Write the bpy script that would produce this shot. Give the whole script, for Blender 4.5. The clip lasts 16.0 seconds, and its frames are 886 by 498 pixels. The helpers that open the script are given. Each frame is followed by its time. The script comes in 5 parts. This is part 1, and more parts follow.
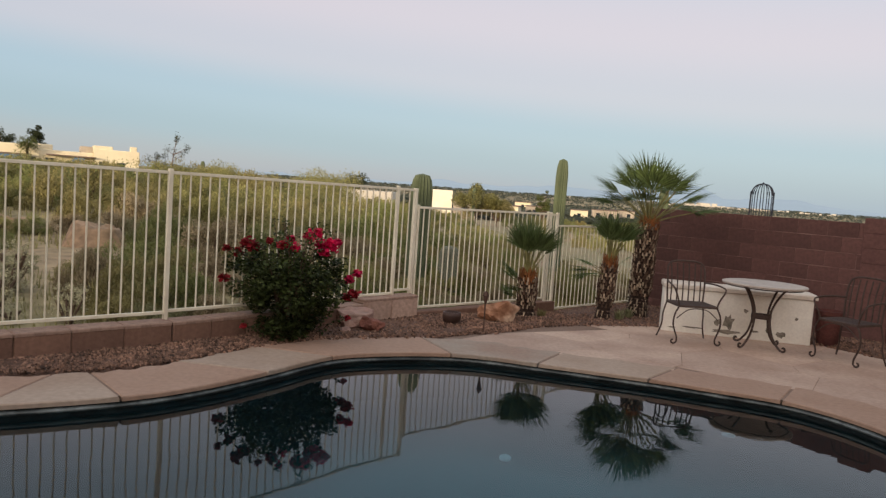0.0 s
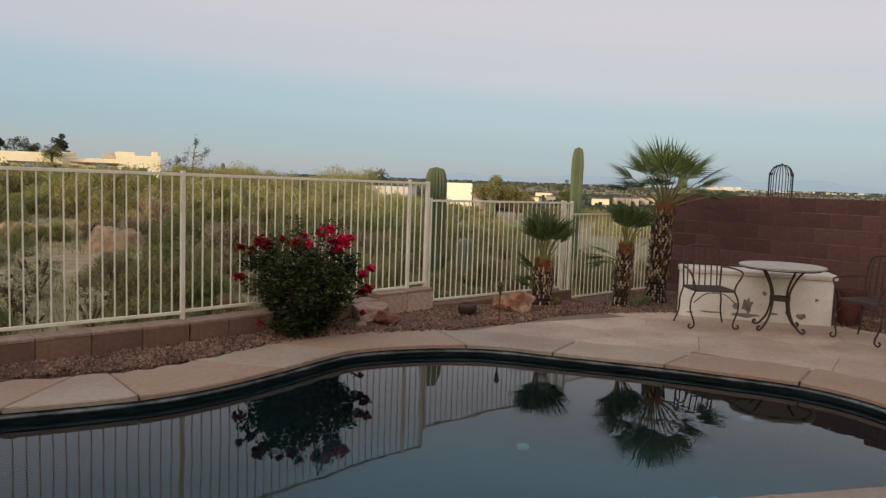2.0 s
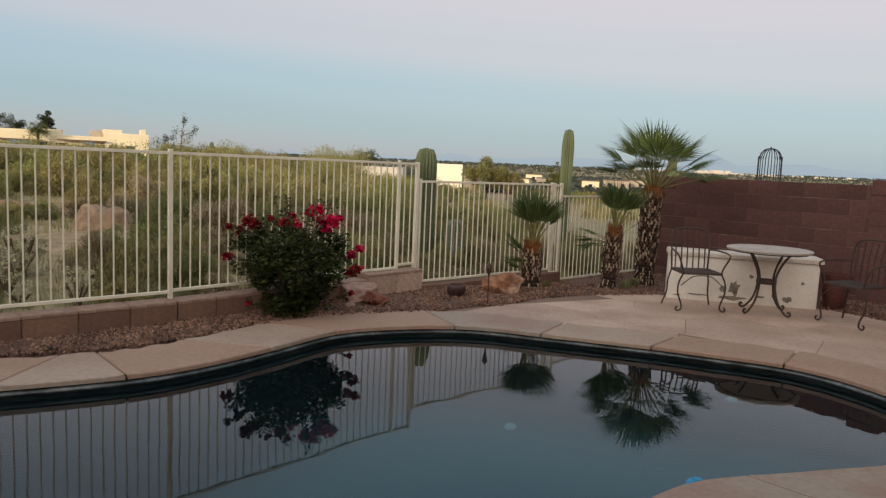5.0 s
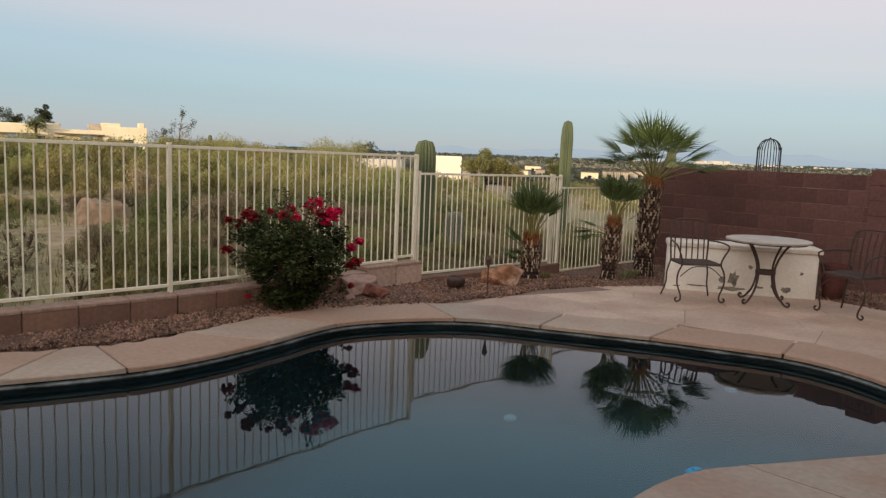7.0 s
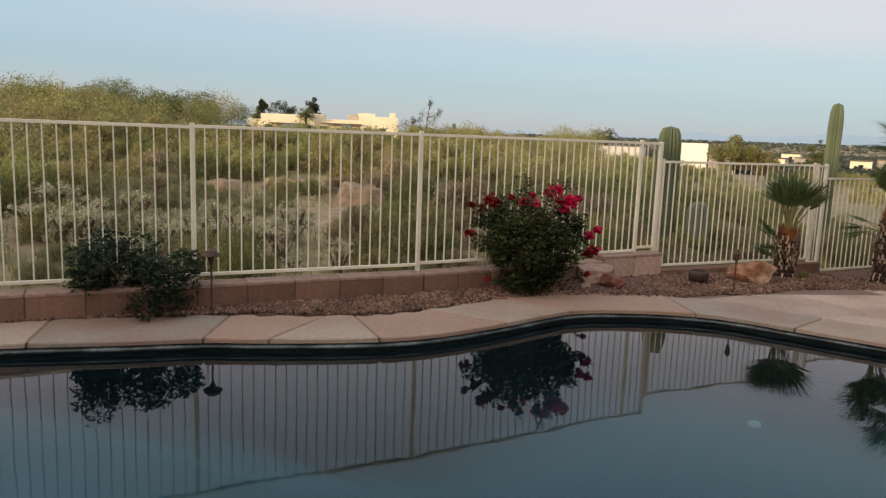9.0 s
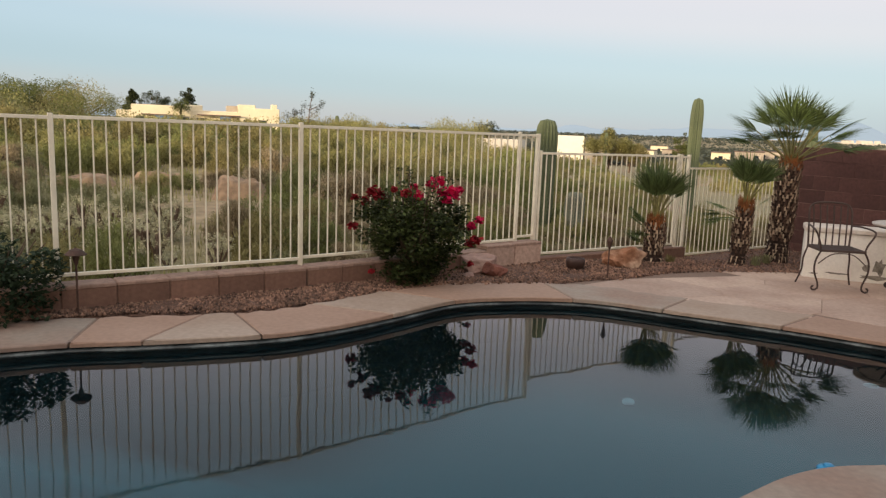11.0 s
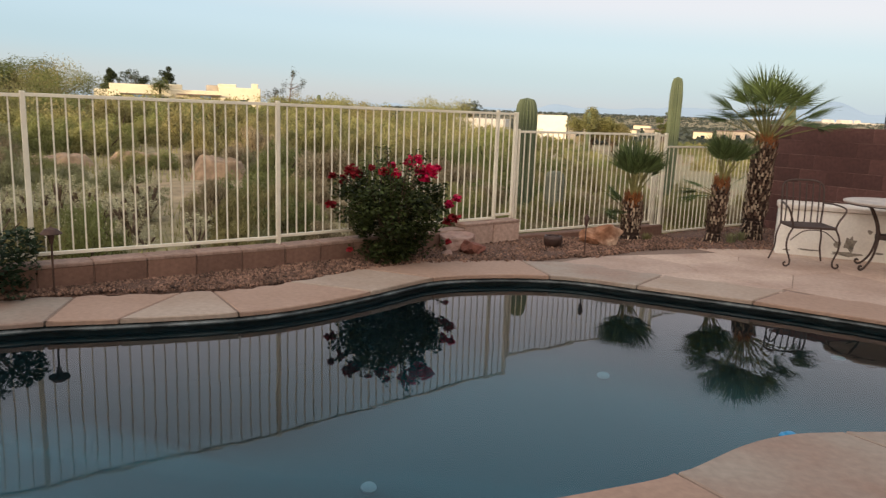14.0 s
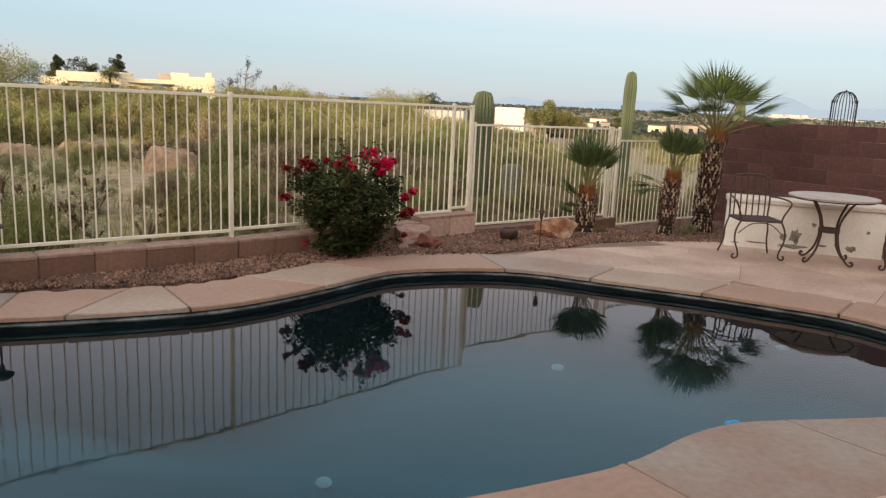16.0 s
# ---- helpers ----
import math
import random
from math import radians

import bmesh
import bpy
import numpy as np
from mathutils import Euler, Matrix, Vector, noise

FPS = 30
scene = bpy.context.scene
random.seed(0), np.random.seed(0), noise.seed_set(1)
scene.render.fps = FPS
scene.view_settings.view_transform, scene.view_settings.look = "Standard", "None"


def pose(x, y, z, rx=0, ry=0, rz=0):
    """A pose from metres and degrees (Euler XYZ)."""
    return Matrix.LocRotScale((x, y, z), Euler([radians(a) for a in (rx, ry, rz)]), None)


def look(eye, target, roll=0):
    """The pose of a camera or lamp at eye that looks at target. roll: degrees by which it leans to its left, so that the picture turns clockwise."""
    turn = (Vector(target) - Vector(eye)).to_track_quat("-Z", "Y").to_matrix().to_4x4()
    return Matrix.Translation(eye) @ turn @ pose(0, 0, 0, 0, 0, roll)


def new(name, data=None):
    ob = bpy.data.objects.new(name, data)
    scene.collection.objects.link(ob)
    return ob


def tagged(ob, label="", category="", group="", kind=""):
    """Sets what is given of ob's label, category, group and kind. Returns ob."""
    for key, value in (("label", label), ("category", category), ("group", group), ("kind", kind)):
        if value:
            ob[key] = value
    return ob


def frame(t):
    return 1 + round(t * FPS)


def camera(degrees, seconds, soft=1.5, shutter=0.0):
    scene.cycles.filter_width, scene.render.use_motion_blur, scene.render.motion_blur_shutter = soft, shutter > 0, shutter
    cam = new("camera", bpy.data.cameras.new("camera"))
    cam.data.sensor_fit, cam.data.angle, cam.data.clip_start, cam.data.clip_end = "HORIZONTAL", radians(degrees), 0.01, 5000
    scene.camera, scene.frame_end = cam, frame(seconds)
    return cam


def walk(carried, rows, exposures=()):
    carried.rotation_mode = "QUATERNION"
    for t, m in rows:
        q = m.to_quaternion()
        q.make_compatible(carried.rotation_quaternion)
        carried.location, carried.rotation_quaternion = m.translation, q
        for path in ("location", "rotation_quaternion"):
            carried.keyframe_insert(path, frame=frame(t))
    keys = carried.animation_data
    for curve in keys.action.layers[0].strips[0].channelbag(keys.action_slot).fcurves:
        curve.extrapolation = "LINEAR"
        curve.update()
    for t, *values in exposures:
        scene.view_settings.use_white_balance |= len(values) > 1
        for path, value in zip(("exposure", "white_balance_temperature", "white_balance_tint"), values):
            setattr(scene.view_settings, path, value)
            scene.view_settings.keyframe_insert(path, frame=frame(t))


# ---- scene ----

# ---- camera ----
LENS = 62.7
cam = camera(LENS, 16.0, soft=1.3, shutter=0.4)

# seconds, eye x y z, yaw, pitch, roll
PATH = [
    (0.0, 0.001, 0.000, 1.532, 0.03, -4.44, 4.08), (0.5, 0.059, -0.015, 1.536, 1.25, -4.00, 3.29),
    (1.0, 0.093, -0.038, 1.532, 2.04, -4.19, 2.52), (1.5, 0.102, -0.030, 1.527, 2.21, -4.54, 2.03),
    (2.0, 0.103, -0.023, 1.525, 1.75, -5.03, 2.02), (2.5, 0.108, -0.022, 1.523, 0.99, -5.26, 2.21),
    (3.0, 0.099, -0.026, 1.520, 0.35, -5.57, 2.38), (3.5, 0.106, -0.029, 1.520, -0.39, -5.58, 2.68),
    (4.0, 0.113, -0.029, 1.519, -0.33, -5.89, 2.79), (4.5, 0.108, -0.025, 1.520, 0.71, -6.28, 2.56),
    (5.0, 0.110, -0.020, 1.524, 0.89, -6.48, 2.52), (6.0, 0.112, -0.022, 1.525, 0.75, -6.85, 2.40),
    (7.3, 0.110, -0.025, 1.525, 0.95, -7.37, 2.10), (7.5, 0.109, -0.028, 1.525, 2.94, -7.67, 1.95),
    (8.0, 0.090, -0.068, 1.530, 12.35, -8.12, 1.87), (8.2, 0.083, -0.070, 1.529, 16.49, -8.30, 1.60),
    (8.6, 0.078, -0.074, 1.527, 19.60, -8.60, 1.80), (9.2, 0.076, -0.077, 1.525, 18.60, -8.90, 2.40),
    (10.3, 0.078, -0.078, 1.522, 12.05, -9.06, 2.77), (10.5, 0.087, -0.066, 1.524, 10.95, -8.98, 2.54),
    (11.0, 0.106, -0.070, 1.520, 10.16, -9.02, 2.18), (11.5, 0.124, -0.072, 1.513, 9.62, -9.08, 1.82),
    (12.0, 0.154, -0.065, 1.513, 9.11, -9.32, 2.09), (12.5, 0.183, -0.058, 1.516, 9.26, -9.67, 2.34),
    (13.0, 0.196, -0.072, 1.510, 10.02, -10.38, 2.37), (13.5, 0.201, -0.092, 1.509, 10.20, -10.45, 2.27),
    (14.0, 0.175, -0.112, 1.509, 8.82, -10.53, 2.15), (14.5, 0.132, -0.136, 1.503, 7.09, -11.00, 1.90),
    (15.0, 0.137, -0.134, 1.513, 6.54, -11.10, 2.10), (15.5, 0.183, -0.116, 1.522, 6.04, -11.11, 2.63),
    (16.0, 0.201, -0.108, 1.523, 5.48, -11.03, 2.66),
]


def aimed(x, y, z, yaw, pitch, roll):
    a, b = radians(yaw), radians(pitch)
    way = Vector((-math.sin(a) * math.cos(b), math.cos(a) * math.cos(b), math.sin(b)))
    return look((x, y, z), Vector((x, y, z)) + way, roll)


walk(cam, [(t, aimed(*p)) for t, *p in PATH], exposures=[(0.0, -0.10, 6800, 13), (0.4, -0.32, 6800, 11), (1.0, -0.36, 6800, 11), (2.5, -0.18, 6800, 11), (3.5, -0.25, 6800, 11), (5.0, -0.18, 6800, 11), (8.0, -0.04, 6800, 12), (10.5, 0.11, 7000, 13), (13.0, 0.23, 7000, 13), (16.0, 0.30, 6950, 14)])

# ---- sky and sun ----
SUN_TURN, SUN_RISE = 200.0, 6.0     # compass bearing of the sun from +y, and its height in degrees
world = bpy.data.worlds.new("dusk_sky")
scene.world = world
world.use_nodes = True
wn = world.node_tree.nodes
wl = world.node_tree.links
wn.clear()
w_out, w_bg = wn.new("ShaderNodeOutputWorld"), wn.new("ShaderNodeBackground")
w_sky, w_co, w_sep = wn.new("ShaderNodeTexSky"), wn.new("ShaderNodeTexCoord"), wn.new("ShaderNodeSeparateXYZ")
w_ramp, w_add, w_dim = wn.new("ShaderNodeValToRGB"), wn.new("ShaderNodeMix"), wn.new("ShaderNodeMix")
w_sky.sky_type, w_sky.sun_disc = "NISHITA", False
w_sky.sun_elevation, w_sky.sun_rotation = radians(3.0), radians(SUN_TURN)
w_sky.altitude, w_sky.dust_density = 800.0, 1.5
SKY = [(0.0, (0.37, 0.47, 0.56)), (0.045, (0.32, 0.485, 0.62)), (0.095, (0.37, 0.53, 0.67)), (0.155, (0.54, 0.575, 0.68)),
       (0.23, (0.645, 0.615, 0.70)), (0.38, (0.51, 0.63, 0.75)), (0.65, (0.39, 0.51, 0.64)), (1.0, (0.31, 0.43, 0.58))]
ramp = w_ramp.color_ramp
ramp.interpolation = "EASE"
while len(ramp.elements) < len(SKY):
    ramp.elements.new(0.5)
for el, (at, rgb) in zip(ramp.elements, SKY):
    el.position, el.color = at, (*rgb, 1)
w_add.data_type, w_add.blend_type = "RGBA", "ADD"
w_add.inputs[0].default_value = 1.0
w_dim.data_type, w_dim.blend_type = "RGBA", "MULTIPLY"
w_dim.inputs[0].default_value = 1.0
w_dim.inputs[7].default_value = (0.05, 0.05, 0.05, 1)
wl.new(w_co.outputs["Generated"], w_sep.inputs[0])
# the rosy belt stands lower towards +x
w_lean = wn.new("ShaderNodeMath")
w_lean.operation = "MULTIPLY_ADD"
w_lean.inputs[1].default_value = 0.05
wl.new(w_sep.outputs[0], w_lean.inputs[0])
wl.new(w_sep.outputs[2], w_lean.inputs[2])
wl.new(w_lean.outputs[0], w_ramp.inputs[0])
wl.new(w_sky.outputs[0], w_dim.inputs[6])
wl.new(w_ramp.outputs[0], w_add.inputs[6])
wl.new(w_dim.outputs[2], w_add.inputs[7])
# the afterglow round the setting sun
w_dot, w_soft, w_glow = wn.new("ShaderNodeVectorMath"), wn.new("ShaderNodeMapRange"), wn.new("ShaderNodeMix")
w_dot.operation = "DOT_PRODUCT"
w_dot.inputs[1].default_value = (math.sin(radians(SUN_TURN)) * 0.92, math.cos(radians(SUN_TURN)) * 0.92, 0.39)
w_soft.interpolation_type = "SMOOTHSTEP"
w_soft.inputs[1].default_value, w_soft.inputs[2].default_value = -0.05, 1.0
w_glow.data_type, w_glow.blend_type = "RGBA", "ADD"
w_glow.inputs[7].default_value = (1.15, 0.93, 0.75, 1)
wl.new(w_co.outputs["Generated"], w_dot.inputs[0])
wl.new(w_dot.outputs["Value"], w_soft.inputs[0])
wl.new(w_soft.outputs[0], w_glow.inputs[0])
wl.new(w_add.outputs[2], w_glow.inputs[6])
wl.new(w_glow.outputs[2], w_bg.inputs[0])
wl.new(w_bg.outputs[0], w_out.inputs[0])
w_bg.inputs[1].default_value = 1.0

sun = bpy.data.lights.new("sun", "SUN")
sun.energy, sun.angle, sun.color = 3.6, radians(2.5), (1.0, 0.84, 0.58)
sun_ob = new("sun", sun)
sd = Vector((math.sin(radians(SUN_TURN)) * math.cos(radians(SUN_RISE)), math.cos(radians(SUN_TURN)) * math.cos(radians(SUN_RISE)), math.sin(radians(SUN_RISE))))
sun_ob.matrix_world = look(sd * 50, (0, 0, 0))


# ---- materials ----
def material(name, rgb, rough=0.8, metal=0.0, spread=0.25, grain=40.0, blotch=2.0, bump=0.3, bump_size=0.01, other=None, other_at=0.5, per_object=0.0, per_island=0.0, spec=0.4, pair=None):
    """A surface of one base colour, varied by fine grain, large blotches, and from piece to piece."""
    m = bpy.data.materials.new(name)
    m.use_nodes = True
    n, l = m.node_tree.nodes, m.node_tree.links
    bsdf = n["Principled BSDF"]
    bsdf.inputs["Roughness"].default_value, bsdf.inputs["Metallic"].default_value = rough, metal
    bsdf.inputs["Specular IOR Level"].default_value = spec
    co = n.new("ShaderNodeTexCoord")
    fine, big = n.new("ShaderNodeTexNoise"), n.new("ShaderNodeTexNoise")
    fine.inputs["Scale"].default_value, fine.inputs["Detail"].default_value = grain, 6
    big.inputs["Scale"].default_value, big.inputs["Detail"].default_value = blotch, 4
    l.new(co.outputs["Object"], fine.inputs["Vector"])
    l.new(co.outputs["Object"], big.inputs["Vector"])
    mix = n.new("ShaderNodeMix")
    mix.data_type = "RGBA"
    second = other or tuple(c * 0.6 for c in rgb)
    mix.inputs[6].default_value, mix.inputs[7].default_value = (*rgb, 1), (*second, 1)
    if pair:
        both = n.new("ShaderNodeMix")
        both.data_type = "RGBA"
        both.inputs[6].default_value, both.inputs[7].default_value = (*rgb, 1), (*pair, 1)
        l.new(n.new("ShaderNodeObjectInfo").outputs["Random"], both.inputs[0])
        l.new(both.outputs[2], mix.inputs[6])
    edge = n.new("ShaderNodeMapRange")
    edge.inputs[1].default_value, edge.inputs[2].default_value = other_at - 0.12, other_at + 0.16
    edge.inputs[3].default_value, edge.inputs[4].default_value = 0.0, 1.0
    l.new(big.outputs["Fac"], edge.inputs[0])
    l.new(edge.outputs[0], mix.inputs[0])
    tone = n.new("ShaderNodeMapRange")
    tone.inputs[1].default_value, tone.inputs[2].default_value = 0.3, 0.7
    tone.inputs[3].default_value, tone.inputs[4].default_value = 1 - spread, 1 + spread
    l.new(fine.outputs["Fac"], tone.inputs[0])
    hsv = n.new("ShaderNodeHueSaturation")
    l.new(mix.outputs[2], hsv.inputs["Color"])
    value = tone.outputs[0]
    for amount, socket in ((per_object, "object"), (per_island, "island")):
        if amount:
            src = n.new("ShaderNodeObjectInfo").outputs["Random"] if socket == "object" else n.new("ShaderNodeNewGeometry").outputs["Random Per Island"]
            vary, times = n.new("ShaderNodeMapRange"), n.new("ShaderNodeMath")
            vary.inputs[3].default_value, vary.inputs[4].default_value = 1 - amount, 1 + amount
            times.operation = "MULTIPLY"
            l.new(src, vary.inputs[0])
            l.new(vary.outputs[0], times.inputs[0])
            l.new(value, times.inputs[1])
            value = times.outputs[0]
    l.new(value, hsv.inputs["Value"])
    l.new(hsv.outputs[0], bsdf.inputs["Base Color"])
    if bump:
        b = n.new("ShaderNodeBump")
        b.inputs["Strength"].default_value, b.inputs["Distance"].default_value = bump, bump_size
        l.new(fine.outputs["Fac"], b.inputs["Height"])
        l.new(b.outputs[0], bsdf.inputs["Normal"])
    return m


def leafy(name, rgb, rough=0.6, vary=0.35, through_it=0.32):
    """Leaves: varied leaf by leaf and plant by plant, a little light passing through."""
    m = material(name, rgb, rough, spread=0.15, grain=8.0, blotch=1.5, bump=0, other=tuple(c * 0.7 for c in rgb), per_island=vary, per_object=0.12, spec=0.25)
    n, l = m.node_tree.nodes, m.node_tree.links
    bsdf, out = n["Principled BSDF"], n["Material Output"]
    thin, mix = n.new("ShaderNodeBsdfTranslucent"), n.new("ShaderNodeMixShader")
    mix.inputs[0].default_value = through_it
    l.new(bsdf.inputs["Base Color"].links[0].from_socket, thin.inputs[0])
    l.new(bsdf.outputs[0], mix.inputs[1])
    l.new(thin.outputs[0], mix.inputs[2])
    l.new(mix.outputs[0], out.inputs[0])
    return m


M_EARTH = material("desert_earth", (0.245, 0.205, 0.105), 0.95, spread=0.35, grain=3.0, blotch=0.22, bump=0.5, bump_size=0.05, other=(0.34, 0.23, 0.14), other_at=0.56)
M_GRAVEL_BED = material("gravel_bed", (0.155, 0.086, 0.060), 0.95, spread=0.5, grain=45, blotch=1.2, bump=0.8, bump_size=0.02)
M_PEBBLE = material("pebbles", (0.22, 0.125, 0.085), 0.9, spread=0.2, grain=30, blotch=3, bump=0.2, per_island=0.75)
M_STONE_WARM = material("warm_sandstone", (0.335, 0.218, 0.158), 0.75, spread=0.11, grain=22, blotch=1.6, bump=0.35, bump_size=0.008, other=(0.30, 0.188, 0.132), other_at=0.51, per_object=0.06)
M_STONE_PALE = material("pale_sandstone", (0.375, 0.285, 0.22), 0.75, spread=0.11, grain=22, blotch=1.6, bump=0.35, bump_size=0.008, other=(0.325, 0.23, 0.17), other_at=0.52, per_object=0.06)
M_STONE_DUN = material("dun_sandstone", (0.295, 0.238, 0.19), 0.75, spread=0.11, grain=22, blotch=1.6, bump=0.35, bump_size=0.008, other=(0.265, 0.168, 0.125), other_at=0.52, per_object=0.06)
M_FLAG = material("deck_flag", (0.42, 0.30, 0.234), 0.75, spread=0.12, grain=22, blotch=1.3, bump=0.35, bump_size=0.008, other=(0.335, 0.222, 0.168), other_at=0.51, per_object=0.06, pair=(0.49, 0.36, 0.28))
M_MORTAR = material("mortar", (0.235, 0.155, 0.115), 0.9, spread=0.15, grain=60, blotch=2)
M_GROUT = material("grout", (0.215, 0.145, 0.108), 0.9, spread=0.15, grain=50, blotch=1.4, other=(0.175, 0.115, 0.085))
M_TILE = material("waterline_tile", (0.010, 0.013, 0.013), 0.30, spread=0.35, grain=25, blotch=5, bump=0.1, other=(0.035, 0.042, 0.042), other_at=0.58)
M_NOSE = material("tile_edge", (0.030, 0.036, 0.036), 0.35, spread=0.4, grain=25, blotch=3.5, bump=0.1, other=(0.15, 0.17, 0.168), other_at=0.54)
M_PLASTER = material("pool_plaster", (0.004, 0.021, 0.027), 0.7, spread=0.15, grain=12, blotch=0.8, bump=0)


def lighten_flats(m, rgb):
    """Lightens flat parts with rgb and leaves upright ones dark, painting in underwater shade."""
    n, l = m.node_tree.nodes, m.node_tree.links
    bsdf = n["Principled BSDF"]
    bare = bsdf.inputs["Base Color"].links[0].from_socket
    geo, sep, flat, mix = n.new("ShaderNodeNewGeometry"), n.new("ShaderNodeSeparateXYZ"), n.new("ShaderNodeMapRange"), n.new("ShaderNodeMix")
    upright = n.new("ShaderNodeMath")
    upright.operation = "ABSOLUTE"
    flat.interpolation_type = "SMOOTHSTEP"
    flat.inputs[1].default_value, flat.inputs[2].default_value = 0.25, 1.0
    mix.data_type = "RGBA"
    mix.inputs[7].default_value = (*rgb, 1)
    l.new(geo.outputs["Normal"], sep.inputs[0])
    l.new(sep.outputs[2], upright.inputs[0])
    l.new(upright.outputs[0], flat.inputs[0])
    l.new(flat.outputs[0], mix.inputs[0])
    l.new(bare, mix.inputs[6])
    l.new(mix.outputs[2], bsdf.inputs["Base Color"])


# pale floor, near black walls: light lost in deep water is in the colour
lighten_flats(M_PLASTER, (0.007, 0.105, 0.140))
M_CURB = material("curb_block", (0.215, 0.118, 0.082), 0.9, spread=0.14, grain=30, blotch=3, bump=0.5, bump_size=0.008, other=(0.165, 0.088, 0.062), per_object=0.2)
M_CURB_PALE = material("mortar_washed_block", (0.47, 0.32, 0.25), 0.9, spread=0.2, grain=25, blotch=3, bump=0.5, bump_size=0.008, other=(0.35, 0.22, 0.165), other_at=0.54, per_object=0.12)
M_CURB_CAP = material("curb_cap", (0.285, 0.185, 0.14), 0.9, spread=0.2, grain=22, blotch=2.6, bump=0.6, bump_size=0.012, other=(0.25, 0.15, 0.11), other_at=0.56, per_object=0.08)
M_WALL = material("red_block", (0.122, 0.057, 0.048), 0.92, spread=0.16, grain=26, blotch=1.7, bump=0.6, bump_size=0.010, other=(0.092, 0.043, 0.037), per_object=0.2)
M_JOINT = material("wall_joint", (0.112, 0.056, 0.048), 0.95, spread=0.3, grain=9, blotch=1.3, other=(0.30, 0.20, 0.165), other_at=0.52)
M_FENCE = material("cream_paint", (0.78, 0.72, 0.565), 0.45, spread=0.05, grain=20, blotch=3, bump=0.05, other=(0.70, 0.63, 0.49))
M_STUCCO = material("white_stucco", (0.80, 0.77, 0.69), 0.9, spread=0.06, grain=40, blotch=3.4, bump=0.5, bump_size=0.006, other=(0.73, 0.69, 0.61))
M_PEEL = material("bare_patch", (0.27, 0.24, 0.195), 0.95, spread=0.3, grain=40, blotch=8)
M_CAP = material("bench_cap", (0.52, 0.44, 0.37), 0.9, spread=0.1, grain=30, blotch=4, bump=0.4, other=(0.62, 0.57, 0.50))


def water_material():
    m = bpy.data.materials.new("pool_water")
    m.use_nodes = True
    n, l = m.node_tree.nodes, m.node_tree.links
    bsdf = n["Principled BSDF"]
    bsdf.inputs["Base Color"].default_value = (0.72, 0.90, 0.95, 1)
    bsdf.inputs["Roughness"].default_value, bsdf.inputs["IOR"].default_value = 0.0, 1.333
    bsdf.inputs["Transmission Weight"].default_value = 1.0
    co, wave, b = n.new("ShaderNodeTexCoord"), n.new("ShaderNodeTexNoise"), n.new("ShaderNodeBump")
    wave.inputs["Scale"].default_value, wave.inputs["Detail"].default_value = 2.2, 1.0
    fine, calm, ease, both = n.new("ShaderNodeTexNoise"), n.new("ShaderNodeTexNoise"), n.new("ShaderNodeMapRange"), n.new("ShaderNodeMath")
    fine.inputs["Scale"].default_value, fine.inputs["Detail"].default_value = 13.0, 1.0
    calm.inputs["Scale"].default_value = 0.7
    # fine ripples come in drifts, with calm water between
    ease.inputs[1].default_value, ease.inputs[2].default_value = 0.40, 0.65
    ease.inputs[3].default_value, ease.inputs[4].default_value = 0.05, 0.22
    both.operation = "MULTIPLY_ADD"
    b.inputs["Strength"].default_value, b.inputs["Distance"].default_value = 0.10, 0.014
    for tex in (wave, fine, calm):
        l.new(co.outputs["Object"], tex.inputs["Vector"])
    l.new(calm.outputs["Fac"], ease.inputs[0])
    l.new(fine.outputs["Fac"], both.inputs[0])
    l.new(ease.outputs[0], both.inputs[1])
    l.new(wave.outputs["Fac"], both.inputs[2])
    l.new(both.outputs[0], b.inputs["Height"])
    l.new(b.outputs[0], bsdf.inputs["Normal"])
    return m


M_WATER = water_material()


